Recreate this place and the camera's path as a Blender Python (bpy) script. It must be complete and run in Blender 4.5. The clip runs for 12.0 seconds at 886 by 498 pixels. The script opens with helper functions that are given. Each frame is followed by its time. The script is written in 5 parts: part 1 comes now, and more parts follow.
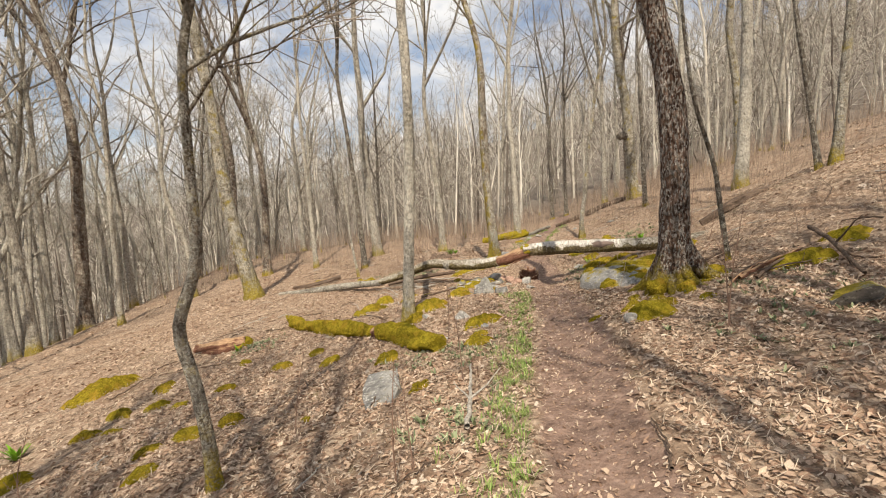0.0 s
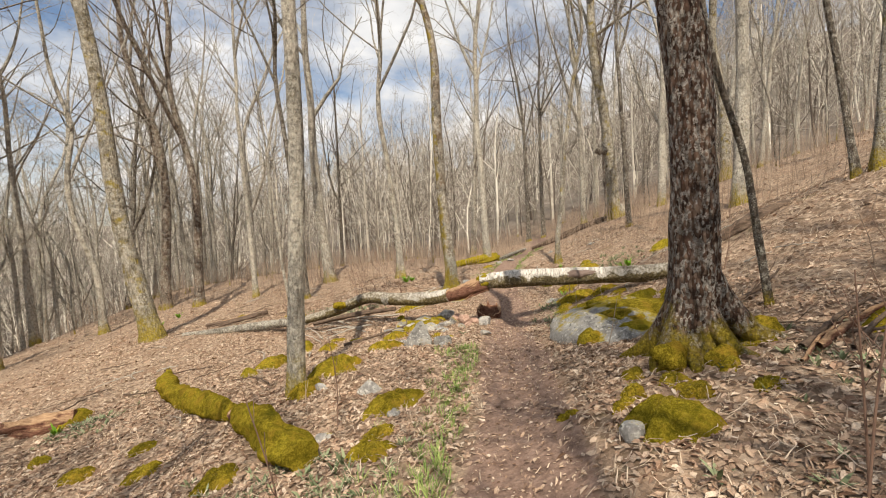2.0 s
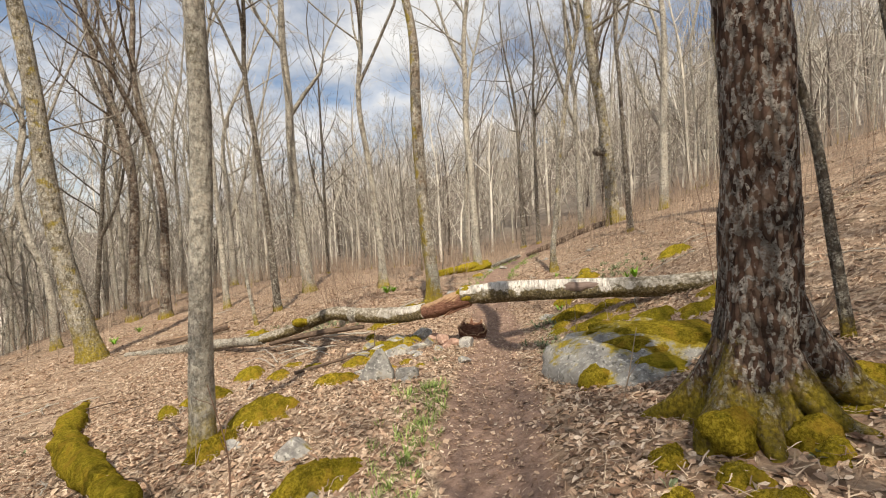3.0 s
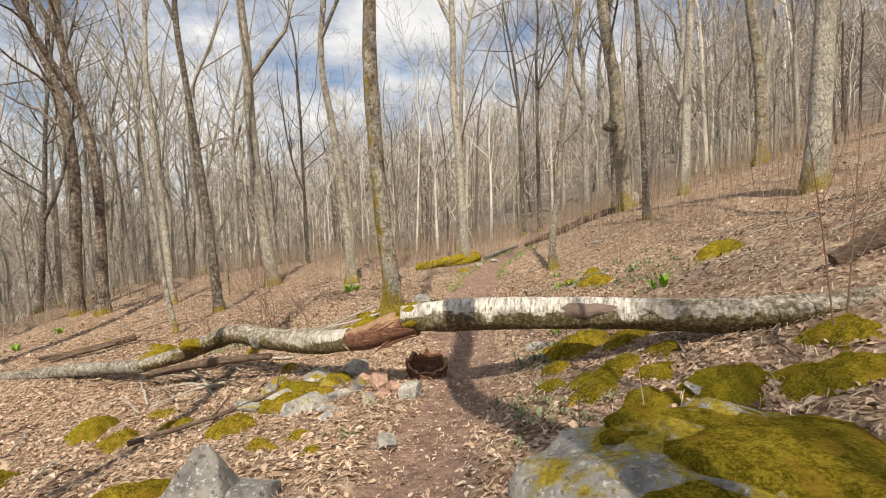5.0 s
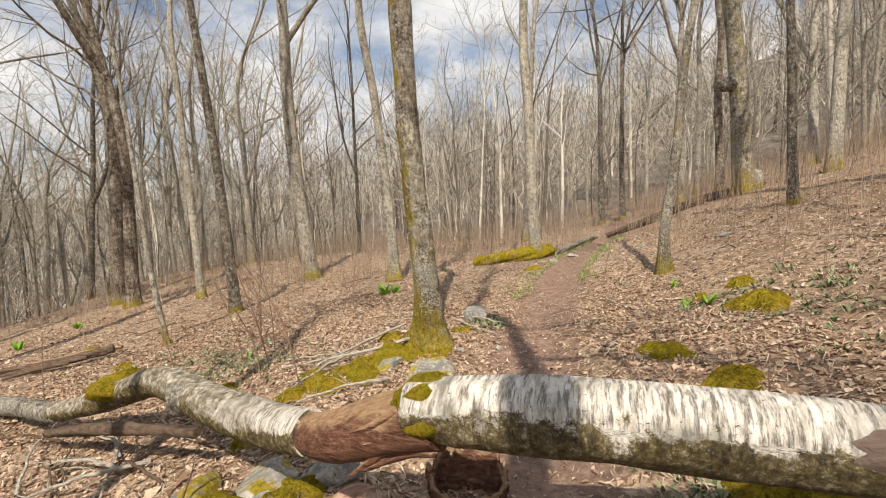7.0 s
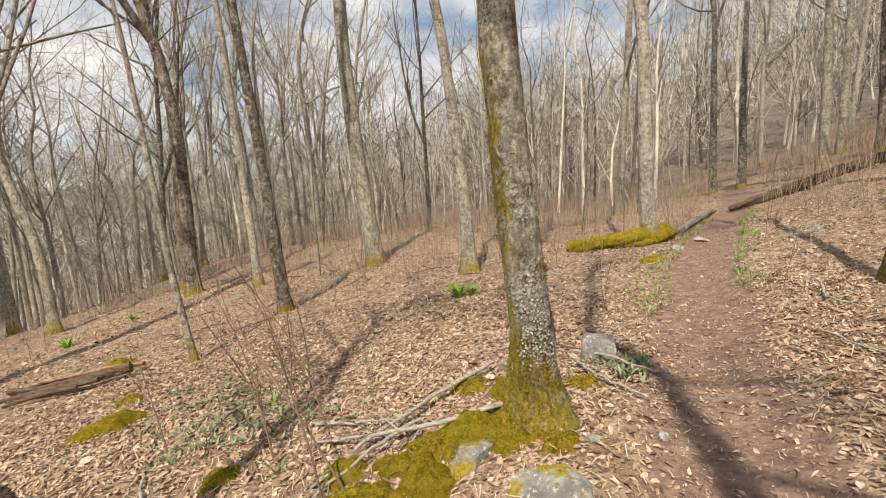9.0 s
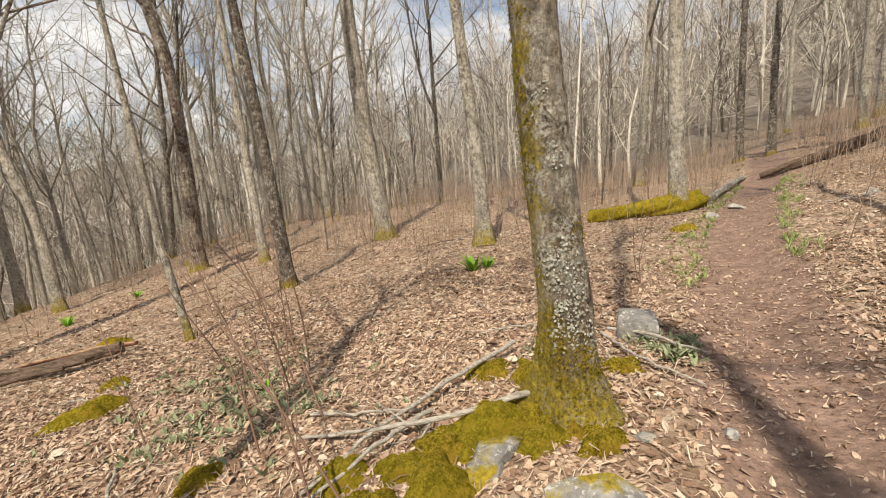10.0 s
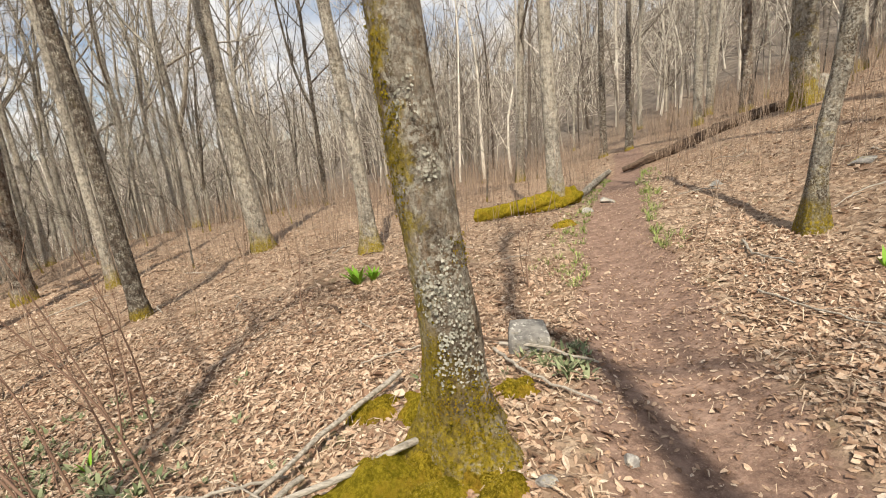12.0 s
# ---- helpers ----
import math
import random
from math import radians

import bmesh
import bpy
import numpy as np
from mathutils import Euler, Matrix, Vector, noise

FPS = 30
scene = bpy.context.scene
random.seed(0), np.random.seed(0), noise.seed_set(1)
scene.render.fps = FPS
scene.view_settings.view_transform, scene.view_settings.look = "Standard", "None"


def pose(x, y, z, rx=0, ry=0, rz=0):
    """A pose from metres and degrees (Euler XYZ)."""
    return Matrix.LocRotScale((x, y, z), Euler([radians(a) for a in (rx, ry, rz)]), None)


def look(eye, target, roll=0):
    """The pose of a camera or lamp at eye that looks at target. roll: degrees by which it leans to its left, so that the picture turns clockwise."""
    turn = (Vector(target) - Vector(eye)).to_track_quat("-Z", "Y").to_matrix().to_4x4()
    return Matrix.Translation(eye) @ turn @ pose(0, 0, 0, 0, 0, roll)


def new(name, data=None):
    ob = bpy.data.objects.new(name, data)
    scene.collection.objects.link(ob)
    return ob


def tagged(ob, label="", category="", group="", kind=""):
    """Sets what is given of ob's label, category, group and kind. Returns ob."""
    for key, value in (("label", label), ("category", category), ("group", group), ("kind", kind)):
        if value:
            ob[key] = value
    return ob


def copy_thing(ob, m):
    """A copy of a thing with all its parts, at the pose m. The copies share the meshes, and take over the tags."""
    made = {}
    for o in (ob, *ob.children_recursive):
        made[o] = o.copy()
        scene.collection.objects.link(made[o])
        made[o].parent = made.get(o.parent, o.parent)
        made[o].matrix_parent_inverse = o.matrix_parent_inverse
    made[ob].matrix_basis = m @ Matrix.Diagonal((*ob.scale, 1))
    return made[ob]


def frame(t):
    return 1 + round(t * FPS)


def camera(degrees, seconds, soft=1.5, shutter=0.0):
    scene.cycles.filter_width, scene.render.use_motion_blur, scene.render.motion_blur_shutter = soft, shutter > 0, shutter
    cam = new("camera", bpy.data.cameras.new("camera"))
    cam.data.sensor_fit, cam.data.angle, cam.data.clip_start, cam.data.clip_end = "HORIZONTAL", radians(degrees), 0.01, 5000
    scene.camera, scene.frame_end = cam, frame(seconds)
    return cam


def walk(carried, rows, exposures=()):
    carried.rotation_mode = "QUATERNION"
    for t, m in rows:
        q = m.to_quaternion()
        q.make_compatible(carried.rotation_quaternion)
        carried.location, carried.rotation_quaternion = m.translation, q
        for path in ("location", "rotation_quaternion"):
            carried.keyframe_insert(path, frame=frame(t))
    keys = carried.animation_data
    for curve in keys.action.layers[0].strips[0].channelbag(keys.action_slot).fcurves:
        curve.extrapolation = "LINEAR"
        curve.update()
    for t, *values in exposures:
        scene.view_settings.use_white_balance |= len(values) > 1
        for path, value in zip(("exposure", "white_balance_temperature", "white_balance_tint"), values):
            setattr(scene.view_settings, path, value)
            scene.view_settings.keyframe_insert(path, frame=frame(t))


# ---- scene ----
cam = camera(88.1, 12.0, soft=1.05)
METRES, EYE, TILT, LEAN, TURN = 11.0, 1.5, -5.5, 2.5, 0.0
ROWS = [
    (0.0, 0.0, 0.0, 0.0, -0.0, 0.0, 0.0),
    (0.5, 0.0153, 0.0484, 0.0053, -0.19, 0.13, -0.11),
    (1.0, 0.0326, 0.0969, 0.0087, -0.56, 0.35, -0.13),
    (1.5, 0.0489, 0.1481, 0.0099, -1.31, 1.4, -0.27),
    (2.0, 0.0712, 0.1954, 0.013, -2.2, 2.73, 0.12),
    (2.5, 0.0838, 0.2471, 0.0171, -2.46, 3.69, 0.14),
    (3.0, 0.1033, 0.2983, 0.0196, -2.61, 3.53, 0.23),
    (5.0, 0.1682, 0.4908, 0.0421, -2.12, 1.66, -0.41),
    (5.5, 0.1741, 0.5375, 0.0427, -1.4, 0.45, -0.53),
    (6.0, 0.1725, 0.5935, 0.0442, -0.81, -0.59, -0.5),
    (6.5, 0.1748, 0.6478, 0.0501, 1.9, 0.02, -0.84),
    (7.0, 0.1778, 0.6973, 0.0542, 5.96, 0.01, -1.32),
    (7.5, 0.1717, 0.7442, 0.0567, 9.93, -0.32, -1.55),
    (8.9, 0.1405, 0.8490, 0.0745, 14.6, -3.5, -0.7),
    (9.5, 0.128, 0.8806, 0.0664, 15.85, -5.18, -0.24),
    (10.0, 0.1261, 0.8963, 0.0637, 16.25, -6.72, 0.04),
    (10.5, 0.1113, 0.9087, 0.067, 14.77, -8.28, 0.1),
    (11.0, 0.1049, 0.9112, 0.0712, 12.25, -9.51, 0.19),
    (11.5, 0.1114, 0.9117, 0.0749, 7.57, -7.96, 1.16),
    (12.0, 0.1295, 0.9316, 0.0705, 2.73, -7.21, 2.16),
]
walk(cam, [(t, pose(0, 0, EYE, TILT, LEAN, TURN) @ pose(METRES * x, METRES * y, METRES * z, 90 + pitch, roll, yaw)) for t, x, y, z, yaw, pitch, roll in ROWS], [(0.0, 0.25), (3.0, 0.22), (5.0, 0.2), (9.5, 0.17), (11.0, 0.22), (12.0, 0.28)])

# ---- light ----
SUN_AZ, SUN_EL = 180.0, 51.0  # degrees left of +y (behind the walker), degrees up
world = bpy.data.worlds.new("sky")
scene.world = world
world.use_nodes = True


def sky_nodes():
    nt = world.node_tree
    nt.nodes.clear()
    out = nt.nodes.new("ShaderNodeOutputWorld")
    bg = nt.nodes.new("ShaderNodeBackground")
    bg.inputs["Strength"].default_value = 0.104
    sky = nt.nodes.new("ShaderNodeTexSky")
    sky.sky_type, sky.sun_disc = "NISHITA", False
    sky.sun_elevation, sky.sun_rotation = radians(SUN_EL), radians(-SUN_AZ)
    # broken cloud layer: noise over the sky dome, flattened towards the horizon
    co = nt.nodes.new("ShaderNodeTexCoord")
    sep = nt.nodes.new("ShaderNodeSeparateXYZ")
    nt.links.new(co.outputs["Generated"], sep.inputs[0])
    lift = nt.nodes.new("ShaderNodeMath")
    lift.operation = "ADD"
    lift.inputs[1].default_value = 0.18
    nt.links.new(sep.outputs["Z"], lift.inputs[0])
    comb = nt.nodes.new("ShaderNodeCombineXYZ")
    for k in ("X", "Y"):
        d = nt.nodes.new("ShaderNodeMath")
        d.operation = "DIVIDE"
        nt.links.new(sep.outputs[k], d.inputs[0])
        nt.links.new(lift.outputs[0], d.inputs[1])
        nt.links.new(d.outputs[0], comb.inputs[k])
    n1 = nt.nodes.new("ShaderNodeTexNoise")
    n1.inputs["Scale"].default_value, n1.inputs["Detail"].default_value, n1.inputs["Roughness"].default_value = 1.1, 8, 0.6
    nt.links.new(comb.outputs[0], n1.inputs["Vector"])
    ramp = nt.nodes.new("ShaderNodeValToRGB")
    ramp.color_ramp.elements[0].position, ramp.color_ramp.elements[1].position = 0.36, 0.54
    nt.links.new(n1.outputs["Fac"], ramp.inputs["Fac"])
    n2 = nt.nodes.new("ShaderNodeTexNoise")
    n2.inputs["Scale"].default_value, n2.inputs["Detail"].default_value = 2.3, 6
    nt.links.new(comb.outputs[0], n2.inputs["Vector"])
    cloud = nt.nodes.new("ShaderNodeValToRGB")
    cloud.color_ramp.elements[0].position, cloud.color_ramp.elements[1].position = 0.35, 0.65
    cloud.color_ramp.elements[0].color, cloud.color_ramp.elements[1].color = (5.5, 5.6, 5.8, 1), (8.6, 8.4, 8.15, 1)
    nt.links.new(n2.outputs["Fac"], cloud.inputs["Fac"])
    mix = nt.nodes.new("ShaderNodeMix")
    mix.data_type = "RGBA"
    nt.links.new(ramp.outputs["Color"], mix.inputs["Factor"])
    nt.links.new(sky.outputs["Color"], mix.inputs["A"])
    nt.links.new(cloud.outputs["Color"], mix.inputs["B"])
    nt.links.new(mix.outputs["Result"], bg.inputs["Color"])
    nt.links.new(bg.outputs[0], out.inputs[0])


sky_nodes()
sun = new("sun", bpy.data.lights.new("sun", "SUN"))
sun.data.energy, sun.data.angle, sun.data.color = 5.0, radians(0.53), (1.0, 0.875, 0.70)
_a, _e = radians(SUN_AZ), radians(SUN_EL)
SUN_DIR = Vector((-math.sin(_a) * math.cos(_e), math.cos(_a) * math.cos(_e), math.sin(_e)))
sun.matrix_world = look(SUN_DIR * 60, (0, 0, 0))


# ---- materials ----
class Mat:
    """A small node-graph writer."""

    def __init__(self, name):
        self.m = bpy.data.materials.new(name)
        self.m.use_nodes = True
        self.nt = self.m.node_tree
        self.b = self.nt.nodes["Principled BSDF"]
        self.b.inputs["Specular IOR Level"].default_value = 0.25
        self.co = self.nt.nodes.new("ShaderNodeTexCoord")

    def at(self, scale=(1, 1, 1), space="Object"):
        mp = self.nt.nodes.new("ShaderNodeMapping")
        mp.inputs["Scale"].default_value = scale
        self.nt.links.new(self.co.outputs[space], mp.inputs["Vector"])
        return mp.outputs[0]

    def noise(self, scale, detail=6, rough=0.6, vec=None, dist=0.0):
        n = self.nt.nodes.new("ShaderNodeTexNoise")
        n.inputs["Scale"].default_value, n.inputs["Detail"].default_value = scale, detail
        n.inputs["Roughness"].default_value, n.inputs["Distortion"].default_value = rough, dist
        self.nt.links.new(vec or self.co.outputs["Object"], n.inputs["Vector"])
        return n.outputs["Fac"]

    def cells(self, scale, vec=None, out="Color"):
        n = self.nt.nodes.new("ShaderNodeTexVoronoi")
        n.inputs["Scale"].default_value = scale
        self.nt.links.new(vec or self.co.outputs["Object"], n.inputs["Vector"])
        return n.outputs[out]

    def ramp(self, fac, *stops):
        r = self.nt.nodes.new("ShaderNodeValToRGB")
        el = r.color_ramp.elements
        while len(el) < len(stops):
            el.new(0.5)
        for e, (p, c) in zip(el, stops):
            e.position = p
            e.color = (*c, 1) if isinstance(c, tuple) else (c, c, c, 1)
        self.nt.links.new(fac, r.inputs["Fac"])
        return r.outputs["Color"]

    def mix(self, fac, a, b, blend="MIX"):
        m = self.nt.nodes.new("ShaderNodeMix")
        m.data_type, m.blend_type = "RGBA", blend
        for k, v in (("Factor", fac), ("A", a), ("B", b)):
            if isinstance(v, (int, float)):
                m.inputs[k].default_value = v
            elif isinstance(v, tuple):
                m.inputs[k].default_value = (*v, 1)
            else:
                self.nt.links.new(v, m.inputs[k])
        return m.outputs["Result"]

    def math(self, op, a, b=0.0, clamp=False):
        m = self.nt.nodes.new("ShaderNodeMath")
        m.operation, m.use_clamp = op, clamp
        for i, v in enumerate((a, b)):
            if isinstance(v, (int, float)):
                m.inputs[i].default_value = v
            else:
                self.nt.links.new(v, m.inputs[i])
        return m.outputs[0]

    def axis(self, which, space="Object"):
        s = self.nt.nodes.new("ShaderNodeSeparateXYZ")
        self.nt.links.new(self.co.outputs[space], s.inputs[0])
        return s.outputs[which]

    def up(self):
        g = self.nt.nodes.new("ShaderNodeNewGeometry")
        s = self.nt.nodes.new("ShaderNodeSeparateXYZ")
        self.nt.links.new(g.outputs["Normal"], s.inputs[0])
        return s.outputs["Z"]

    def island(self):
        g = self.nt.nodes.new("ShaderNodeNewGeometry")
        return g.outputs["Random Per Island"]

    def rand(self):
        return self.nt.nodes.new("ShaderNodeObjectInfo").outputs["Random"]

    def done(self, color, rough=0.85, bump=None, strength=0.4, dist=0.02):
        if isinstance(color, tuple):
            self.b.inputs["Base Color"].default_value = (*color, 1)
        else:
            self.nt.links.new(color, self.b.inputs["Base Color"])
        if isinstance(rough, (int, float)):
            self.b.inputs["Roughness"].default_value = rough
        else:
            self.nt.links.new(rough, self.b.inputs["Roughness"])
        if bump is not None:
            n = self.nt.nodes.new("ShaderNodeBump")
            n.inputs["Strength"].default_value, n.inputs["Distance"].default_value = strength, dist
            self.nt.links.new(bump, n.inputs["Height"])
            self.nt.links.new(n.outputs[0], self.b.inputs["Normal"])
        return self.m


MOSS_A, MOSS_B = (0.09, 0.07, 0.009), (0.46, 0.355, 0.03)


def mossy(w, scale=30):
    return w.ramp(w.noise(scale, 8, 0.7), (0.3, MOSS_A), (0.7, MOSS_B))


def bark(name, dark, light, lichen=0.5, moss=0.0, base_moss=0.0, scale=1.0, patches=8.0, side=0.0, pale=0.5):
    """Bark with upright plates and cracks, pale lichen specks and moss. moss: how much clings to the stem; base_moss: height of the moss boot."""
    w = Mat(name)
    v = w.at((1, 1, 0.3))
    fis = w.noise(34 * scale, 9, 0.75, v, 0.8)
    plate = w.cells(30 * scale, w.at((1, 1, 0.38)), "Distance")
    col = w.ramp(fis, (0.36, dark), (0.5, tuple(0.55 * a + 0.45 * b for a, b in zip(dark, light))), (0.64, light))
    col = w.mix(0.55, col, w.ramp(plate, (0.3, 1.0), (0.65, 0.4)), "MULTIPLY")
    blotch = w.noise(5.5, 9, 0.78, w.at((1, 1, 0.55)))
    crust = w.ramp(w.noise(60, 6, 0.7), (0.32, (0.40, 0.36, 0.29)), (0.66, (0.74, 0.69, 0.60)))
    col = w.mix(w.math("MULTIPLY", w.ramp(blotch, (0.46, 0.0), (0.53, 1.0)), pale), col, crust)
    col = w.mix(w.ramp(w.noise(4.2, 8, 0.75, w.at((1, 1, 0.7))), (0.56, 0.0), (0.63, 0.7)), col, (0.13, 0.105, 0.05))
    patch = w.noise(patches * scale, 8, 0.7)
    spots = w.noise(46 * scale, 8, 0.78)
    lich = w.math("MULTIPLY", w.ramp(patch, (0.56 - 0.24 * lichen, 0.0), (0.62 - 0.16 * lichen, 1.0)), w.ramp(spots, (0.47, 0.0), (0.54, 1.0)))
    col = w.mix(w.math("MULTIPLY", lich, 0.9), col, w.ramp(w.noise(80, 4), (0.3, (0.42, 0.41, 0.35)), (0.7, (0.76, 0.74, 0.66))))
    broad = w.noise(2.4, 6, 0.65)
    col = w.mix(0.5, col, w.ramp(broad, (0.36, 0.42), (0.58, 1.0)), "MULTIPLY")
    mott = w.noise(15 * scale, 8, 0.78)
    col = w.mix(0.7, col, w.ramp(mott, (0.42, 0.4), (0.53, 1.0)), "MULTIPLY")
    if moss or base_moss:
        n = w.noise(4.5, 8, 0.72)
        if side:
            n = w.math("ADD", n, w.math("MULTIPLY", w.axis("X", "Normal"), -side))
        fac = w.ramp(n, (0.68 - 0.3 * moss, 0.0), (0.78 - 0.3 * moss, 0.9)) if moss else 0.0
        if base_moss:
            low = w.math("SUBTRACT", base_moss, w.axis("Z"))
            low = w.math("ADD", w.math("MULTIPLY", low, 1.2 / base_moss), w.math("MULTIPLY", w.math("SUBTRACT", n, 0.47), 4.0), True)
            fac = w.math("MAXIMUM", fac, low)
        fac = w.math("MULTIPLY", fac, w.ramp(w.noise(48, 5, 0.7), (0.36, 0.35), (0.52, 1.0)))
        col = w.mix(fac, col, mossy(w, 45))
    bump = w.math("ADD", w.math("ADD", fis, w.math("MULTIPLY", spots, 0.6)), w.math("MULTIPLY", plate, -0.9))
    return w.done(col, 0.9, bump, 1.0, 0.03)


def flaky_bark():
    """Dark red-brown bark in upright plates that lift and show pale grey flakes."""
    w = Mat("bark_red_brown_plates")
    bend = w.mix(0.06, w.at((1, 1, 0.34)), w.nt.nodes.new("ShaderNodeTexNoise").outputs["Color"])
    tone = w.cells(46, bend)
    edge = w.cells(46, bend, "Distance")
    col = w.ramp(tone, (0.15, (0.05, 0.028, 0.02)), (0.5, (0.175, 0.10, 0.07)), (0.8, (0.34, 0.24, 0.18)))
    flakes = w.math("MULTIPLY", w.ramp(w.cells(60, w.at((1, 1, 0.5))), (0.46, 0.0), (0.54, 1.0)), w.ramp(w.noise(7, 8, 0.75), (0.38, 0.0), (0.48, 1.0)))
    flakes = w.math("MULTIPLY", flakes, w.ramp(w.noise(70, 6, 0.75), (0.42, 0.0), (0.5, 1.0)))
    col = w.mix(flakes, col, w.ramp(w.noise(90, 4), (0.3, (0.42, 0.39, 0.35)), (0.7, (0.76, 0.72, 0.66))))
    col = w.mix(0.85, col, w.ramp(w.noise(3.2, 7, 0.7), (0.4, 0.45), (0.56, 1.0)), "MULTIPLY")
    col = w.mix(0.8, col, w.ramp(edge, (0.35, 1.0), (0.7, 0.3)), "MULTIPLY")
    n = w.noise(4.5, 8, 0.72)
    low = w.math("ADD", w.math("MULTIPLY", w.math("SUBTRACT", 0.3, w.axis("Z")), 3.5), w.math("MULTIPLY", w.math("SUBTRACT", n, 0.47), 5.0), True)
    col = w.mix(low, col, mossy(w, 45))
    return w.done(col, 0.92, w.math("SUBTRACT", w.math("ADD", w.noise(50, 8, 0.75), w.math("MULTIPLY", tone, 0.5)), edge), 1.0, 0.035)


BARK = {
    "grey": bark("bark_grey_lichen", (0.14, 0.115, 0.09), (0.56, 0.50, 0.42), 0.8, 0.1, 0.4, pale=0.75),
    "brown": bark("bark_brown_flaky", (0.05, 0.033, 0.025), (0.34, 0.25, 0.19), 0.3, 0.04, 0.22, pale=0.3),
    "mossy": bark("bark_green_mossy", (0.08, 0.062, 0.035), (0.38, 0.32, 0.22), 0.6, 0.48, 0.7),
    "pale": bark("bark_pale_smooth", (0.30, 0.265, 0.22), (0.80, 0.75, 0.66), 0.8, 0.05, 0.42, pale=0.85),
    "dark": bark("bark_dark_thin", (0.07, 0.057, 0.047), (0.26, 0.21, 0.165), 0.4, 0.1, 0.15, 1.6, pale=0.12),
    "lichen": bark("bark_lichen_moss", (0.08, 0.06, 0.045), (0.36, 0.29, 0.21), 0.95, 0.42, 0.42, 1.2),
    "flaky": flaky_bark(),
    "foot": bark("bark_lichen_patches_moss", (0.07, 0.048, 0.03), (0.38, 0.28, 0.185), 0.5, 0.36, 0.62, 0.8, 3.4, 0.16, 0.4),
    "log": bark("bark_of_fallen_wood", (0.09, 0.07, 0.055), (0.42, 0.37, 0.30), 0.9, 0.15, 0.0),
    "wood": bark("bark_of_the_wood", (0.22, 0.19, 0.155), (0.72, 0.66, 0.57), 0.8, 0.0, 0.25, pale=0.75),
}


def far_bark():
    w = Mat("bark_far_woods")
    col = w.ramp(w.island(), (0.0, (0.09, 0.07, 0.058)), (0.4, (0.34, 0.305, 0.26)), (0.7, (0.60, 0.56, 0.49)), (1.0, (0.86, 0.82, 0.74)))
    col = w.mix(0.5, col, w.ramp(w.noise(1.5, 5), (0.35, 0.5), (0.65, 1.0)), "MULTIPLY")
    return w.done(col, 0.95)


def twig_mat():
    w = Mat("twig_bark")
    col = w.ramp(w.island(), (0.0, (0.20, 0.165, 0.14)), (1.0, (0.62, 0.56, 0.49)))
    return w.done(col, 0.9)


def ground_mat():
    """Beaten earth along the path, matted old leaves elsewhere."""
    w = Mat("forest_floor")
    vec = w.at((1, 1, 0.6))
    cell = w.cells(24, vec)
    leaf = w.ramp(cell, (0.0, (0.13, 0.085, 0.058)), (0.35, (0.33, 0.235, 0.165)), (0.65, (0.52, 0.39, 0.285)), (1.0, (0.68, 0.55, 0.42)))
    leaf = w.mix(0.65, leaf, w.ramp(w.noise(70, 4, 0.7), (0.3, 0.45), (0.65, 1.0)), "MULTIPLY")
    leaf = w.mix(0.75, leaf, w.ramp(w.noise(6, 10, 0.8), (0.40, 0.55), (0.56, 1.0)), "MULTIPLY")
    leaf = w.mix(w.ramp(w.noise(1.4, 5, 0.6), (0.45, 0.0), (0.68, 0.75)), leaf, (0.23, 0.15, 0.10))
    leaf = w.mix(w.ramp(w.noise(2.3, 6, 0.65), (0.60, 0.0), (0.72, 0.6)), leaf, (0.13, 0.125, 0.055))
    earth = w.ramp(w.noise(9, 9, 0.75), (0.3, (0.10, 0.062, 0.048)), (0.5, (0.24, 0.16, 0.125)), (0.7, (0.38, 0.27, 0.215)))
    earth = w.mix(w.ramp(w.noise(130, 3, 0.6), (0.56, 0.0), (0.66, 0.7)), earth, (0.33, 0.25, 0.19))
    at = w.nt.nodes.new("ShaderNodeAttribute")
    at.attribute_name = "path"
    f = w.math("ADD", at.outputs["Fac"], w.math("MULTIPLY", w.math("SUBTRACT", w.noise(6, 6, 0.7), 0.5), 0.9))
    f = w.ramp(f, (0.38, 0.0), (0.6, 1.0))
    # beyond the walk the slopes lie under grey-brown brush
    s = w.nt.nodes.new("ShaderNodeVectorMath")
    s.operation = "LENGTH"
    w.nt.links.new(w.co.outputs["Object"], s.inputs[0])
    away = w.ramp(w.math("MULTIPLY", s.outputs["Value"], 0.01), (0.30, 0.0), (0.62, 0.92))
    brush_ = w.ramp(w.noise(0.9, 10, 0.8), (0.36, (0.06, 0.052, 0.045)), (0.64, (0.25, 0.22, 0.19)))
    leaf = w.mix(away, leaf, brush_)
    return w.done(w.mix(f, leaf, earth), 0.95, w.math("ADD", w.noise(55, 6, 0.7), w.cells(24, vec, "Distance")), 0.6, 0.03)


def leaf_mat():
    w = Mat("dry_leaf")
    r = w.island()
    col = w.ramp(r, (0.0, (0.17, 0.10, 0.066)), (0.22, (0.33, 0.215, 0.148)), (0.55, (0.49, 0.35, 0.25)), (0.88, (0.61, 0.475, 0.36)), (1.0, (0.72, 0.61, 0.50)))
    col = w.mix(0.6, col, w.ramp(w.noise(110, 5, 0.7), (0.34, 0.45), (0.62, 1.0)), "MULTIPLY")
    m = w.done(col, 0.75)
    w.b.inputs["Specular IOR Level"].default_value = 0.3
    return m


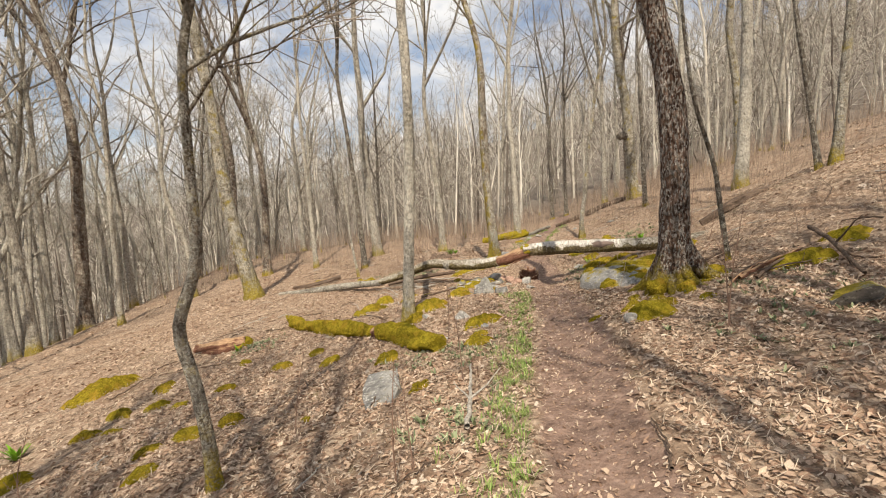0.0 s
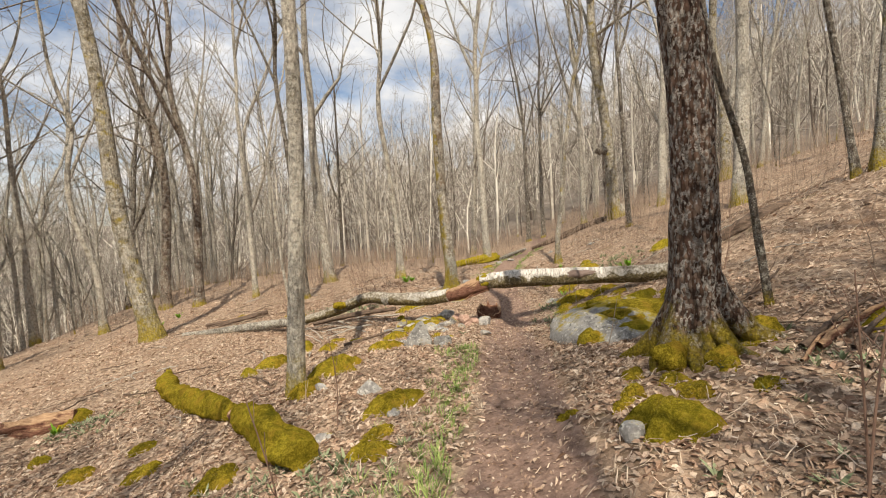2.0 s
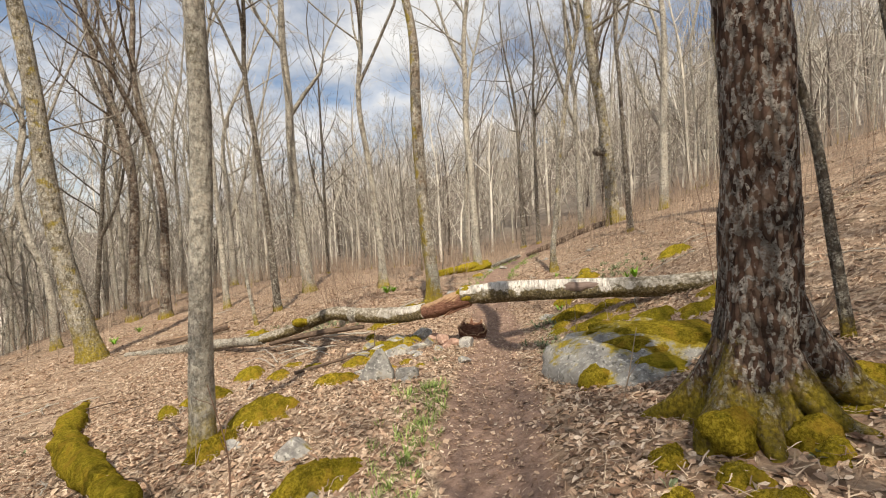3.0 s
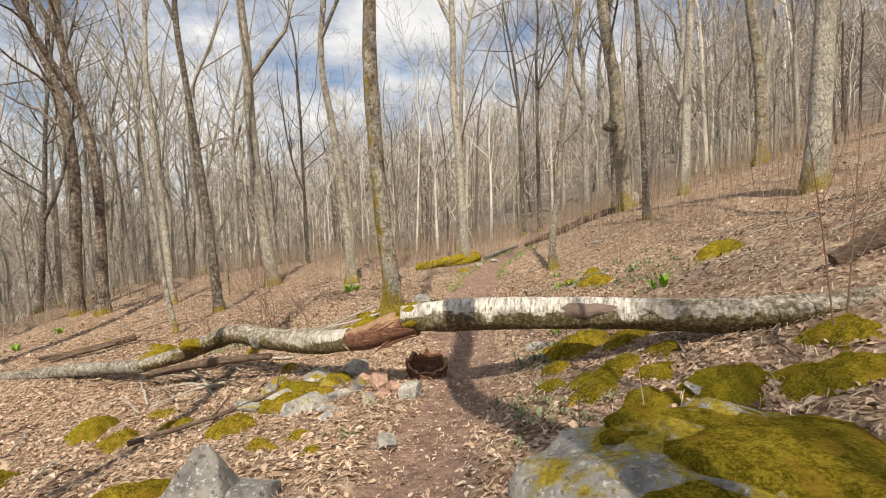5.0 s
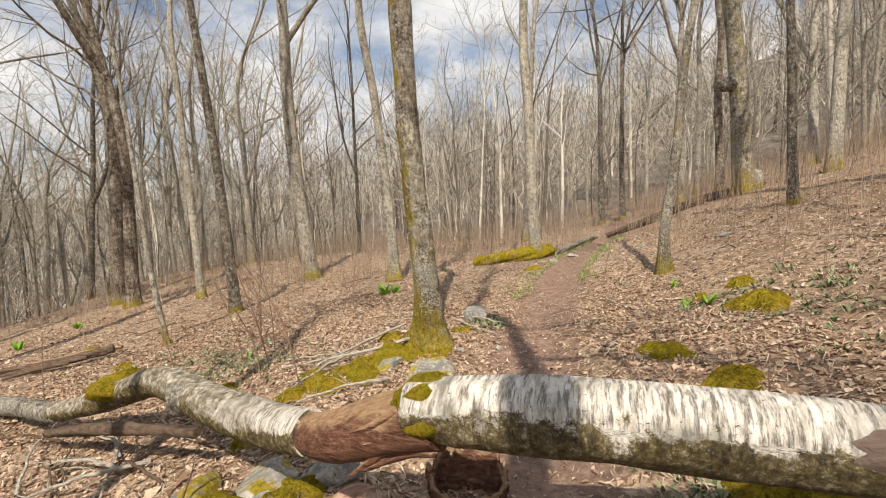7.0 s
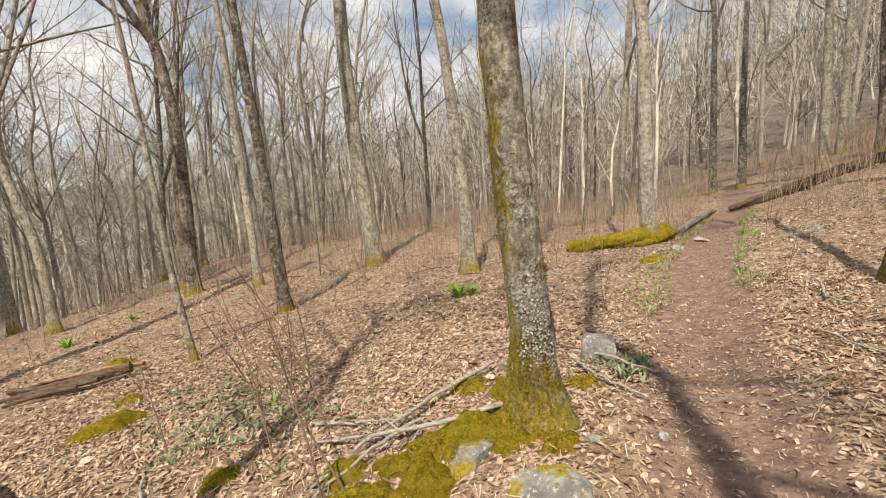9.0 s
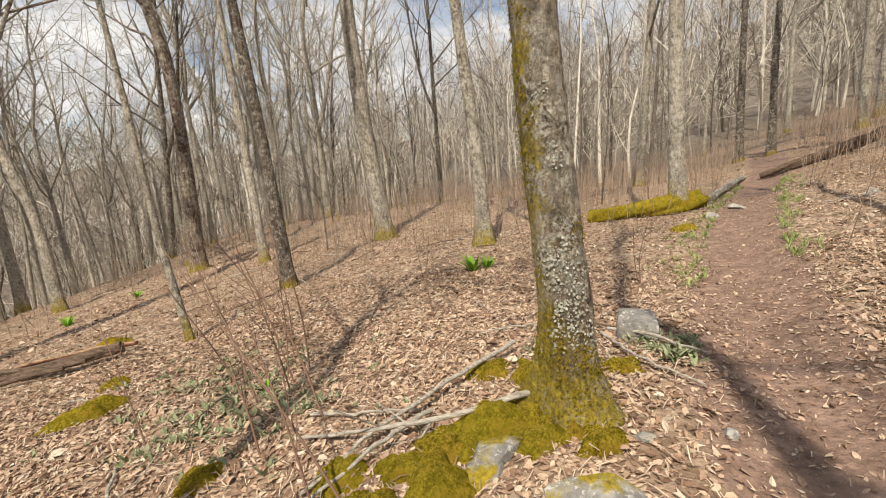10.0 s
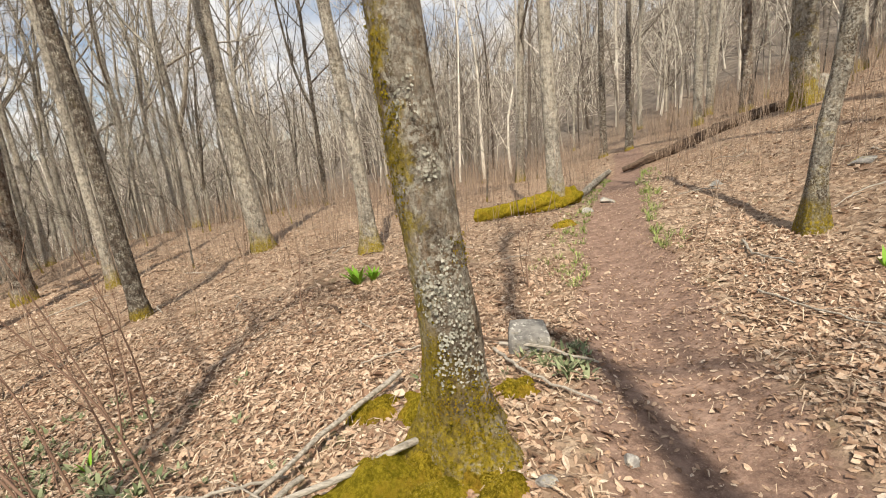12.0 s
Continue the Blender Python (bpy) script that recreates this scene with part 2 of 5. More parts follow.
def rock_mat(name="grey_rock", moss=0.35, tint=1.0):
    w = Mat(name)
    n = w.noise(7, 10, 0.7)
    col = w.ramp(n, (0.3, (0.16 * tint, 0.155 * tint, 0.15 * tint)), (0.7, (0.42 * tint, 0.41 * tint, 0.395 * tint)))
    col = w.mix(w.ramp(w.noise(5, 8, 0.75), (0.44, 0.0), (0.56, 0.8)), col, (0.60 * tint / 1.2, 0.59 * tint / 1.2, 0.55 * tint / 1.2))
    col = w.mix(w.ramp(w.noise(11, 8, 0.75), (0.55, 0.0), (0.66, 0.7)), col, (0.24, 0.20, 0.13))
    col = w.mix(w.ramp(w.noise(30, 6, 0.7), (0.56, 0.0), (0.62, 0.7)), col, (0.62, 0.62, 0.58))
    col = w.mix(w.ramp(w.noise(24, 4, 0.6), (0.60, 0.0), (0.66, 0.8)), col, (0.07, 0.07, 0.06))
    if moss:
        f = w.math("ADD", w.math("MULTIPLY", w.up(), 0.6), w.math("MULTIPLY", w.math("SUBTRACT", w.noise(3.2, 12, 0.75), 0.5), 2.4))
        col = w.mix(w.ramp(f, (0.66 - 0.5 * moss, 0.0), (0.86 - 0.5 * moss, 1.0)), col, mossy(w, 40))
    return w.done(col, 0.88, w.math("ADD", n, w.math("MULTIPLY", w.noise(60, 6, 0.7), 0.4)), 0.7, 0.03)


def moss_mat():
    w = Mat("moss")
    fine, lump = w.noise(70, 8, 0.8), w.noise(14, 8, 0.7)
    col = w.ramp(w.math("ADD", w.math("MULTIPLY", fine, 0.6), w.math("MULTIPLY", lump, 0.4)), (0.36, (0.035, 0.03, 0.006)), (0.47, (0.19, 0.145, 0.014)), (0.57, (0.50, 0.39, 0.04)), (0.68, (0.68, 0.56, 0.10)))
    col = w.mix(w.ramp(w.noise(7, 8, 0.7), (0.50, 0.0), (0.62, 0.65)), col, (0.33, 0.19, 0.03))
    col = w.mix(w.ramp(w.noise(5, 6, 0.7), (0.56, 0.0), (0.68, 0.45)), col, (0.10, 0.12, 0.015))
    col = w.mix(w.ramp(w.rand(), (0.2, 0.0), (1.0, 0.35)), col, (0.26, 0.24, 0.018))
    m = w.done(col, 1.0, w.math("ADD", fine, w.math("MULTIPLY", lump, 1.5)), 0.9, 0.035)
    w.b.inputs["Specular IOR Level"].default_value = 0.02
    return m


def birch_mat(name="birch_bark", start=0.0):
    w = Mat(name)
    v = w.at((0.35, 3.2, 3.2), "UV")
    base = w.ramp(w.noise(24, 8, 0.75, w.at((1, 0.14, 1), "UV")), (0.34, (0.33, 0.30, 0.26)), (0.52, (0.66, 0.63, 0.58)), (0.7, (0.80, 0.78, 0.74)))
    dark = w.ramp(w.noise(55, 8, 0.78, w.at((1, 0.12, 1), "UV")), (0.50, 0.0), (0.60, 1.0))
    col = w.mix(w.math("MULTIPLY", dark, 0.85), base, (0.10, 0.085, 0.075))
    nick = w.ramp(w.noise(34, 6, 0.7, w.at((1, 2.2, 1), "UV")), (0.62, 0.0), (0.67, 1.0))
    col = w.mix(nick, col, (0.055, 0.045, 0.038))
    col = w.mix(w.ramp(w.noise(3.2, 6, 0.6), (0.52, 0.0), (0.63, 0.85)), col, (0.27, 0.26, 0.23))
    far_end = w.ramp(w.math("ADD", w.math("ADD", w.math("MULTIPLY", w.axis("X", "UV"), 0.25), start), w.math("MULTIPLY", w.noise(4, 7, 0.7), 0.8)), (0.85, 0.0), (1.1, 1.0))
    weathered = w.ramp(w.noise(22, 8, 0.75), (0.38, (0.09, 0.075, 0.05)), (0.5, (0.24, 0.21, 0.16)), (0.62, (0.55, 0.52, 0.46)))
    col = w.mix(far_end, col, weathered)
    # shaded underside put into the colour: mottled dark brown on downward faces
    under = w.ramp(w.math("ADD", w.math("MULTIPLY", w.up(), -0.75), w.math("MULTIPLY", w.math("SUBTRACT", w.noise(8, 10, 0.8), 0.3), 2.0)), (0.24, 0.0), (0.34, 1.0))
    underside_shade = w.ramp(w.noise(30, 8, 0.8), (0.40, (0.03, 0.022, 0.012)), (0.54, (0.15, 0.115, 0.04)), (0.66, (0.50, 0.46, 0.38)))
    col = w.mix(w.math("MULTIPLY", under, 0.95), col, underside_shade)
    return w.done(col, 0.75, w.math("SUBTRACT", w.noise(40, 6, 0.7), w.math("ADD", dark, nick)), 0.6, 0.012)


def wood_mat(name, a, b, scale=18):
    w = Mat(name)
    n = w.noise(scale, 8, 0.7, w.at((0.3, 1.4, 1.4)))
    return w.done(w.ramp(n, (0.3, a), (0.7, b)), 0.85, n, 0.8, 0.03)


def green_mat(name, a, b):
    w = Mat(name)
    m = w.done(w.ramp(w.island(), (0.0, a), (1.0, b)), 0.6)
    w.b.inputs["Subsurface Weight"].default_value = 0.0
    return m


FAR = far_bark()
TWIG = twig_mat()
GROUND = ground_mat()
LEAF = leaf_mat()
ROCK = rock_mat("grey_rock", 0.15, 1.1)
SLAB = rock_mat("plain_grey_rock", 0.0, 0.62)
BOULDER = rock_mat("boulder_rock", 0.4, 0.72)
ROCK_PALE = rock_mat("pale_rock", 0.3, 0.98)
ROCK_MOSS = rock_mat("mossy_rock", 0.72, 0.72)
MOSS = moss_mat()
BIRCH = birch_mat()
BIRCH_OLD = birch_mat("old_birch_bark", 0.42)


def rotten_mat():
    """Crumbling red-brown wood with fresh tan splits along the grain."""
    w = Mat("rotten_red_wood")
    n = w.noise(36, 8, 0.7, w.at((0.3, 1.4, 1.4)))
    col = w.ramp(n, (0.3, (0.06, 0.025, 0.016)), (0.5, (0.20, 0.095, 0.062)), (0.7, (0.36, 0.20, 0.135)))
    tan = w.math("ADD", w.math("MULTIPLY", w.up(), 0.35), w.noise(6, 7, 0.7, w.at((0.6, 1.2, 1.2))))
    col = w.mix(w.ramp(tan, (0.62, 0.0), (0.74, 0.9)), col, w.ramp(n, (0.3, (0.30, 0.17, 0.09)), (0.7, (0.68, 0.47, 0.29))))
    return w.done(col, 0.85, n, 1.0, 0.04)


ROTTEN = rotten_mat()
PUNK = wood_mat("punky_pink_wood", (0.24, 0.12, 0.085), (0.62, 0.45, 0.36), 30)
SCAR = wood_mat("bare_grey_wood", (0.12, 0.085, 0.07), (0.25, 0.19, 0.165), 9)
DEAD = wood_mat("dead_brown_wood", (0.04, 0.028, 0.022), (0.21, 0.15, 0.11), 26)
STICK = wood_mat("bleached_stick", (0.17, 0.15, 0.125), (0.66, 0.62, 0.55), 40)
GREEN = green_mat("ramp_leaf", (0.08, 0.20, 0.012), (0.22, 0.42, 0.03))
GRASS = green_mat("grass_blade", (0.11, 0.19, 0.04), (0.34, 0.42, 0.13))
HERB = green_mat("grey_green_herb", (0.10, 0.13, 0.06), (0.30, 0.34, 0.20))
STRAW = green_mat("dry_straw", (0.16, 0.10, 0.065), (0.70, 0.58, 0.44))
SHOOT = green_mat("red_brown_shoot", (0.13, 0.075, 0.055), (0.30, 0.20, 0.15))
FUZZ = green_mat("moss_shoot", (0.13, 0.10, 0.012), (0.44, 0.35, 0.045))
LICHEN = green_mat("lichen_crust", (0.22, 0.225, 0.185), (0.47, 0.47, 0.41))
STEM = green_mat("dry_stem", (0.17, 0.12, 0.09), (0.48, 0.385, 0.30))


# ---- geometry helpers ----
def lattice(seed):
    return np.random.RandomState(seed).rand(256, 256)


LAT = [lattice(k) for k in range(4)]


def vnoise(x, y, k=0):
    """Smooth value noise, 0 to 1, over arrays."""
    xi, yi = np.floor(x).astype(int), np.floor(y).astype(int)
    u, v = x - xi, y - yi
    u, v = u * u * (3 - 2 * u), v * v * (3 - 2 * v)
    t = LAT[k]
    a, b = t[xi % 256, yi % 256], t[(xi + 1) % 256, yi % 256]
    c, d = t[xi % 256, (yi + 1) % 256], t[(xi + 1) % 256, (yi + 1) % 256]
    return a + (b - a) * u + (c - a) * v + (a - b - c + d) * u * v


def soft(u):
    return np.log1p(np.exp(np.clip(u, -40, 40)))


def step(a, b, x):
    t = np.clip((x - a) / (b - a), 0, 1)
    return t * t * (3 - 2 * t)


def path_x(y):
    """The middle of the trodden path."""
    return np.interp(y, [-3, 0, 2.5, 4, 5.5, 8.5, 9.5, 12, 13, 15, 16, 17.2, 19, 20.5, 24, 30], [0.2, 0.45, 0.85, 1.15, 1.45, 1.85, 2.15, 2.3, 2.5, 2.95, 3.2, 3.65, 4.2, 4.85, 6.2, 8.0])


MOUNDS = [(0, 15.5, 0.14), (-9.6, 20.5, -0.13), (8.5, 20.5, 0.12), (3, 17.5, 0.11), (8, 12.7, -0.19), (2.3, 9.4, -0.18), (-5, 12, 0.14), (6.7, 8.1, 0.32), (0, 7.5, 0.16),
          (-1, 9.5, -0.12), (3.9, 11.7, -0.09), (1.3, 12.2, 0.06), (2.3, 13.1, -0.03), (5.6, 22.5, -0.15), (2.1, 7.2, -0.07), (2.5, 4.95, 0.17), (1.5, 5, -0.05), (-2, 6, -0.1)]


def path_mask(x, y):
    w = 0.36 + 0.1 * (vnoise(y * 0.9, y * 0 + 3.3, 1) - 0.5) + 0.1 * step(9, 13, y)
    return np.exp(-((x - path_x(y)) / w) ** 4) * (y < 27) * (y > -6)


def ground(x, y):
    """Height of the hillside: it falls to the left, climbs to the right, and drops into a valley with a far wooded ridge."""
    x, y = np.asarray(x, float), np.asarray(y, float)
    cx, cy = np.clip(x, -12, 16), np.clip(y, -3, 25)
    z = -0.0217 + 0.1904 * cx - 0.0286 * cy + 0.2676 * 0.8 * soft((cx - 3.2 - 0.05 * cy) / 0.8) - 0.102 * 1.5 * soft(-(cx + 5) / 1.5) + 0.0159 * cy * cy / 20 - 0.0675 * cx * cy / 10
    for a, b, c in MOUNDS:
        z = z + c * np.exp(-((x - a) ** 2 + (y - b) ** 2) / 3.38)
    z = z - 0.07 * np.exp(-((x - path_x(y)) / 0.36) ** 2) * (1 - step(24, 28, y))
    z = z - 0.45 * np.clip(-12 - x, 0, 26) + 0.24 * np.clip(x - 16, 0, 60) - 0.06 * np.clip(y - 25, 0, 40)
    r = np.hypot(x, y)
    z = z + (14 + 9 * vnoise(np.arctan2(x, y + 300) * 9 + 20, r * 0.004, 1)) * step(45, 135, r) + 5 * (vnoise(x * 0.05 + 9, y * 0.05 + 3, 0) - 0.5) * step(70, 120, r)
    flat = 1 - 0.7 * path_mask(x, y)
    z = z + flat * (0.07 * (vnoise(x * 1.1 + 40, y * 1.1 + 9, 0) - 0.5) + 0.045 * (vnoise(x * 3.1, y * 3.1, 1) - 0.5) + 0.025 * (vnoise(x * 8, y * 8, 2) - 0.5))
    return z


def gz(x, y):
    return float(ground(x, y))


def mesh_of(name, V, F, mats, uv=None, smooth=True):
    """A mesh from an array of corners and an array of quads or triangles."""
    V, F = np.asarray(V, np.float32), np.asarray(F, np.int32)
    me = bpy.data.meshes.new(name)
    me.vertices.add(len(V))
    me.vertices.foreach_set("co", V.ravel())
    n = F.shape[1]
    me.loops.add(F.size)
    me.loops.foreach_set("vertex_index", F.ravel())
    me.polygons.add(len(F))
    me.polygons.foreach_set("loop_start", np.arange(len(F), dtype=np.int32) * n)
    me.polygons.foreach_set("use_smooth", np.full(len(F), smooth))
    if uv is not None:
        lay = me.uv_layers.new(name="UVMap")
        lay.data.foreach_set("uv", np.asarray(uv, np.float32)[F.ravel()].ravel())
    me.update(calc_edges=True)
    me.materials.append(mats)
    return me


def part(name, me, parent, label=""):
    ob = new(name, me)
    ob.parent = parent
    return tagged(ob, label) if label else ob


def thing(name, x, y, label, category, group="", z=None, turn=0.0, kind=""):
    e = new(name)
    e.matrix_world = pose(x, y, gz(x, y) if z is None else z, 0, 0, turn)
    return tagged(e, label, category, group, kind)


def unit(v):
    return v / np.maximum(np.linalg.norm(v, axis=-1, keepdims=True), 1e-9)


def tubes(P, R, n, caps=False):
    """Tubes along N lines of k points: corners and quads, with uv (metres along, turn)."""
    P, R = np.asarray(P, float), np.asarray(R, float)
    N, k, _ = P.shape
    T = unit(np.gradient(P, axis=1))
    ref = np.where(np.abs(T[:, :1, 2:3]) > 0.9, np.array([1.0, 0.13, 0.0]), np.array([0.1, 0.05, 1.0]))
    A = unit(np.cross(T, np.broadcast_to(ref, T.shape)))
    B = np.cross(T, A)
    th = np.linspace(0, 2 * np.pi, n, endpoint=False)
    V = P[:, :, None] + R[:, :, None, None] * (A[:, :, None] * np.cos(th)[:, None] + B[:, :, None] * np.sin(th)[:, None])
    idx = np.arange(N * k * n).reshape(N, k, n)
    a, b = idx[:, :-1], idx[:, 1:]
    F = np.stack([a, np.roll(a, -1, 2), np.roll(b, -1, 2), b], -1).reshape(-1, 4)
    along = np.concatenate([np.zeros((N, 1)), np.cumsum(np.linalg.norm(np.diff(P, axis=1), axis=-1), 1)], 1)
    uv = np.stack([np.broadcast_to(along[:, :, None], (N, k, n)), np.broadcast_to(th / 6.283, (N, k, n))], -1).reshape(-1, 2)
    return V.reshape(-1, 3), F, uv


def joined(pieces):
    V, F, o = [], [], 0
    for v, f in pieces:
        V.append(v)
        F.append(f + o)
        o += len(v)
    return np.concatenate(V), np.concatenate(F)


def spline(pts, n):
    """A smooth line of n points through a few."""
    p = np.asarray(pts, float)
    d = np.r_[0, np.cumsum(np.linalg.norm(np.diff(p, axis=0), axis=1))]
    m = np.gradient(p, d, axis=0) if len(p) > 2 else np.repeat([(p[1] - p[0]) / d[1]], 2, 0)
    s = np.linspace(0, d[-1], n)
    i = np.clip(np.searchsorted(d, s) - 1, 0, len(p) - 2)
    hgt = (d[i + 1] - d[i])[:, None]
    t = ((s - d[i])[:, None]) / hgt
    return (2 * t**3 - 3 * t**2 + 1) * p[i] + (t**3 - 2 * t**2 + t) * hgt * m[i] + (-2 * t**3 + 3 * t**2) * p[i + 1] + (t**3 - t**2) * hgt * m[i + 1]


def grow(rng, P, R, m, t0, t1, ratio, angle, lift, k=5, wob=0.12, shrink=0.55, limit=9.0):
    """m side shoots on each of N branches."""
    N, kp, _ = P.shape
    t = np.sort(rng.uniform(t0, t1, (N, m)), 1)
    f = t * (kp - 1)
    i = np.clip(f.astype(int), 0, kp - 2)
    u = (f - i)[..., None]
    row = np.arange(N)[:, None]
    at = P[row, i] * (1 - u) + P[row, i + 1] * u
    tan = unit(P[row, i + 1] - P[row, i])
    rad = R[row, i] * (1 - u[..., 0]) + R[row, i + 1] * u[..., 0]
    L = np.linalg.norm(np.diff(P, axis=1), axis=-1).sum(1)[:, None]
    ln = np.minimum(L * ratio * (1.15 - 0.6 * t) * rng.uniform(0.6, 1.25, (N, m)), limit)
    rnd = rng.normal(size=(N, m, 3))
    perp = unit(np.cross(tan, rnd))
    a = np.radians(angle) * rng.uniform(0.65, 1.3, (N, m))[..., None]
    d = tan * np.cos(a) + perp * np.sin(a)
    pts = [at]
    for j in range(k - 1):
        d = unit(d + np.array([0, 0, lift / k]) + rng.normal(size=d.shape) * wob)
        pts.append(pts[-1] + d * (ln / (k - 1))[..., None])
    C = np.stack(pts, 2).reshape(N * m, k, 3)
    r0 = np.minimum(rad * shrink * rng.uniform(0.7, 1.1, (N, m)), ln * 0.03).reshape(-1, 1)
    return C, r0 * np.linspace(1, 0.3, k)


def crown(rng, P, R, n1, n2, n3, t0=0.4, reach=0.34, angle=48, forks=0):
    """Bare limbs, branches and twigs on a stem. Returns the limbs and the twigs."""
    A, RA = grow(rng, P[None], R[None], n1, t0, 0.99, reach, angle, 0.45, 6, 0.13)
    if forks:
        # heavy forks with limbs of their own
        Q, RQ = grow(rng, P[None], R[None], forks, t0 * 0.8, 0.72, 0.52, 24, 0.35, 8, 0.07, 0.85)
        RQ = np.minimum(RQ, RQ[:, :1] * np.linspace(1, 0.25, 8))
        D, RD = grow(rng, Q, RQ, 6, 0.2, 0.97, 0.45, 42, 0.4, 6, 0.13)
        A, RA = np.concatenate([A, D]), np.concatenate([RA, RD])
    B, RB = grow(rng, A, RA, n2, 0.2, 0.98, 0.5, 46, 0.3, 4, 0.16)
    C, RC = grow(rng, B, RB, n3, 0.15, 0.98, 0.55, 45, 0.2, 3, 0.2)
    RB, RC = np.maximum(RB, 0.0055), np.maximum(RC, 0.0036)
    limbs = joined(([tubes(Q, RQ, 6)[:2]] if forks else []) + [tubes(A, RA, 4)[:2], tubes(B, RB, 3)[:2]])
    return limbs, tubes(C, RC, 3)[:2]


def crown_mesh(limbs, twigs, mat, twig):
    me = mesh_of("crown", *joined([limbs, twigs]), mat)
    me.materials.append(twig)
    me.polygons.foreach_set("material_index", np.r_[np.zeros(len(limbs[1]), np.int32), np.ones(len(twigs[1]), np.int32)])
    return me


def stem_line(rng, pts, H, n=34, wander=0.05):
    """A stem through the given points (x, z from the base), carried on upward to height H."""
    p = [(0.0, 0.0, 0.0)] + [(a, 0.0, b) for a, b in pts]
    x, y, z = p[-1]
    dx = (p[-1][0] - p[-2][0]) / (p[-1][2] - p[-2][2])
    dx = max(-0.2, min(0.2, dx))
    dy = 0.0
    while z < H - 0.1:
        s = min(max((H - p[-1][2]) / 3, 1.2), H - z)
        dx, dy = dx * 0.7 + rng.normal() * wander, dy * 0.7 + rng.normal() * wander
        x, y, z = x + dx * s, y + dy * s, z + s
        p.append((x, y, z))
    L = spline(p, n)
    free = np.clip((L[:, 2] - (pts[-1][1] if pts else 0)) / 3, 0, 1) * min(1.0, H / 10)
    for a in (0, 1):
        f1, f2 = rng.uniform(0.5, 0.9), rng.uniform(1.3, 2.2)
        L[:, a] += free * (0.16 * np.sin(L[:, 2] * f1 + rng.uniform(0, 6)) + 0.06 * np.sin(L[:, 2] * f2 + rng.uniform(0, 6)))
    return L


def stem_mesh(name, line, rad, sides, mat, rng, flare=0.6, flare_h=0.35, rough=0.05):
    """The trunk: rings with a flared foot, buttress lobes and uneven bark."""
    k = len(line)
    z = line[:, 2]
    P = line.copy()
    P[0, 2] -= 0.25
    V, F, uv = tubes(P[None], np.ones((1, k)), sides)
    c = np.repeat(P, sides, 0)
    d = V - c
    th = np.tile(np.linspace(0, 2 * np.pi, sides, endpoint=False), k)
    zz = np.repeat(z, sides)
    ph = rng.uniform(0, 6.28, 3)
    lobes = 1 + 0.35 * np.cos(3 * th + ph[0]) + 0.3 * np.cos(5 * th + ph[1])
    r = np.repeat(rad, sides) * (1 + flare * np.exp(-zz / flare_h) * np.maximum(lobes, 0.2))
    r *= 1 + 0.5 * rough * (vnoise(th * 5.5 + ph[1] * 5, zz * 16 + ph[2] * 3, 2) - 0.5) * 2 + 0.35 * rough * (vnoise(th * 12 + ph[0] * 5, zz * 40, 3) - 0.5) * 2
    r *= 1 + rough * (vnoise(th * 1.6 + ph[2] * 9, zz * 3.0 + ph[0] * 7, 0) - 0.5) * 2 + rough * 1.2 * (vnoise(th * 0.9 + 4, zz * 1.1 + ph[1], 1) - 0.5) * 2
    return mesh_of(name, c + d * r[:, None], F, mat, uv)


def tree(name, x, y, pts, r, H, mat, label, seed, n=(10, 6, 4), t0=0.42, reach=0.34, sides=14, flare=0.42, flare_h=0.26, wander=0.05, rings=46, group="hardwood trees", top=0.16, twig=TWIG, rough=0.06, forks=2):
    rng = np.random.RandomState(seed)
    e = thing(name, x, y, label, "tree", group)
    line = stem_line(rng, pts, H, rings, wander)
    # rings lie closer together near the foot
    s = np.linspace(0, 1, rings) ** 1.5 * (rings - 1)
    line = np.stack([np.interp(s, np.arange(rings), line[:, a]) for a in range(3)], 1)
    rad = r * (1 - (1 - top) * (line[:, 2] / H) ** 0.9)
    part("trunk", stem_mesh("trunk", line, rad, sides, mat, rng, flare, flare_h, rough), e)
    even = spline(line[::4], 16)
    limbs, twigs = crown(rng, even, np.interp(even[:, 2], line[:, 2], rad), *n, t0=t0, reach=reach, forks=forks if H > 9 else 0)
    part("crown", crown_mesh(limbs, twigs, mat, twig), e, "bare leafless limbs and fine twigs")
    return e


# ---- the hillside ----
def axis_lines(a, b, fine, reach):
    mid = np.arange(a, b, fine)
    grow_ = [fine]
    while sum(grow_) < reach:
        grow_.append(grow_[-1] * 1.13)
    c = np.cumsum(grow_)
    return np.r_[(a - c)[::-1], mid, b - fine + c]


def hillside():
    xs, ys = axis_lines(-6, 7, 0.1, 900), axis_lines(0, 19, 0.1, 900)
    X, Y = np.meshgrid(xs, ys)
    V = np.stack([X, Y, ground(X, Y)], -1).reshape(-1, 3)
    i = np.arange(len(V)).reshape(X.shape)
    F = np.stack([i[:-1, :-1], i[:-1, 1:], i[1:, 1:], i[1:, :-1]], -1).reshape(-1, 4)
    me = mesh_of("ground", V, F, GROUND)
    at = me.attributes.new("path", "FLOAT", "POINT")
    at.data.foreach_set("value", path_mask(X, Y).ravel().astype(np.float32))
    tagged(new("ground", me), "sloping forest floor of matted brown leaves with a bare earth footpath", "ground", kind="structure")


hillside()


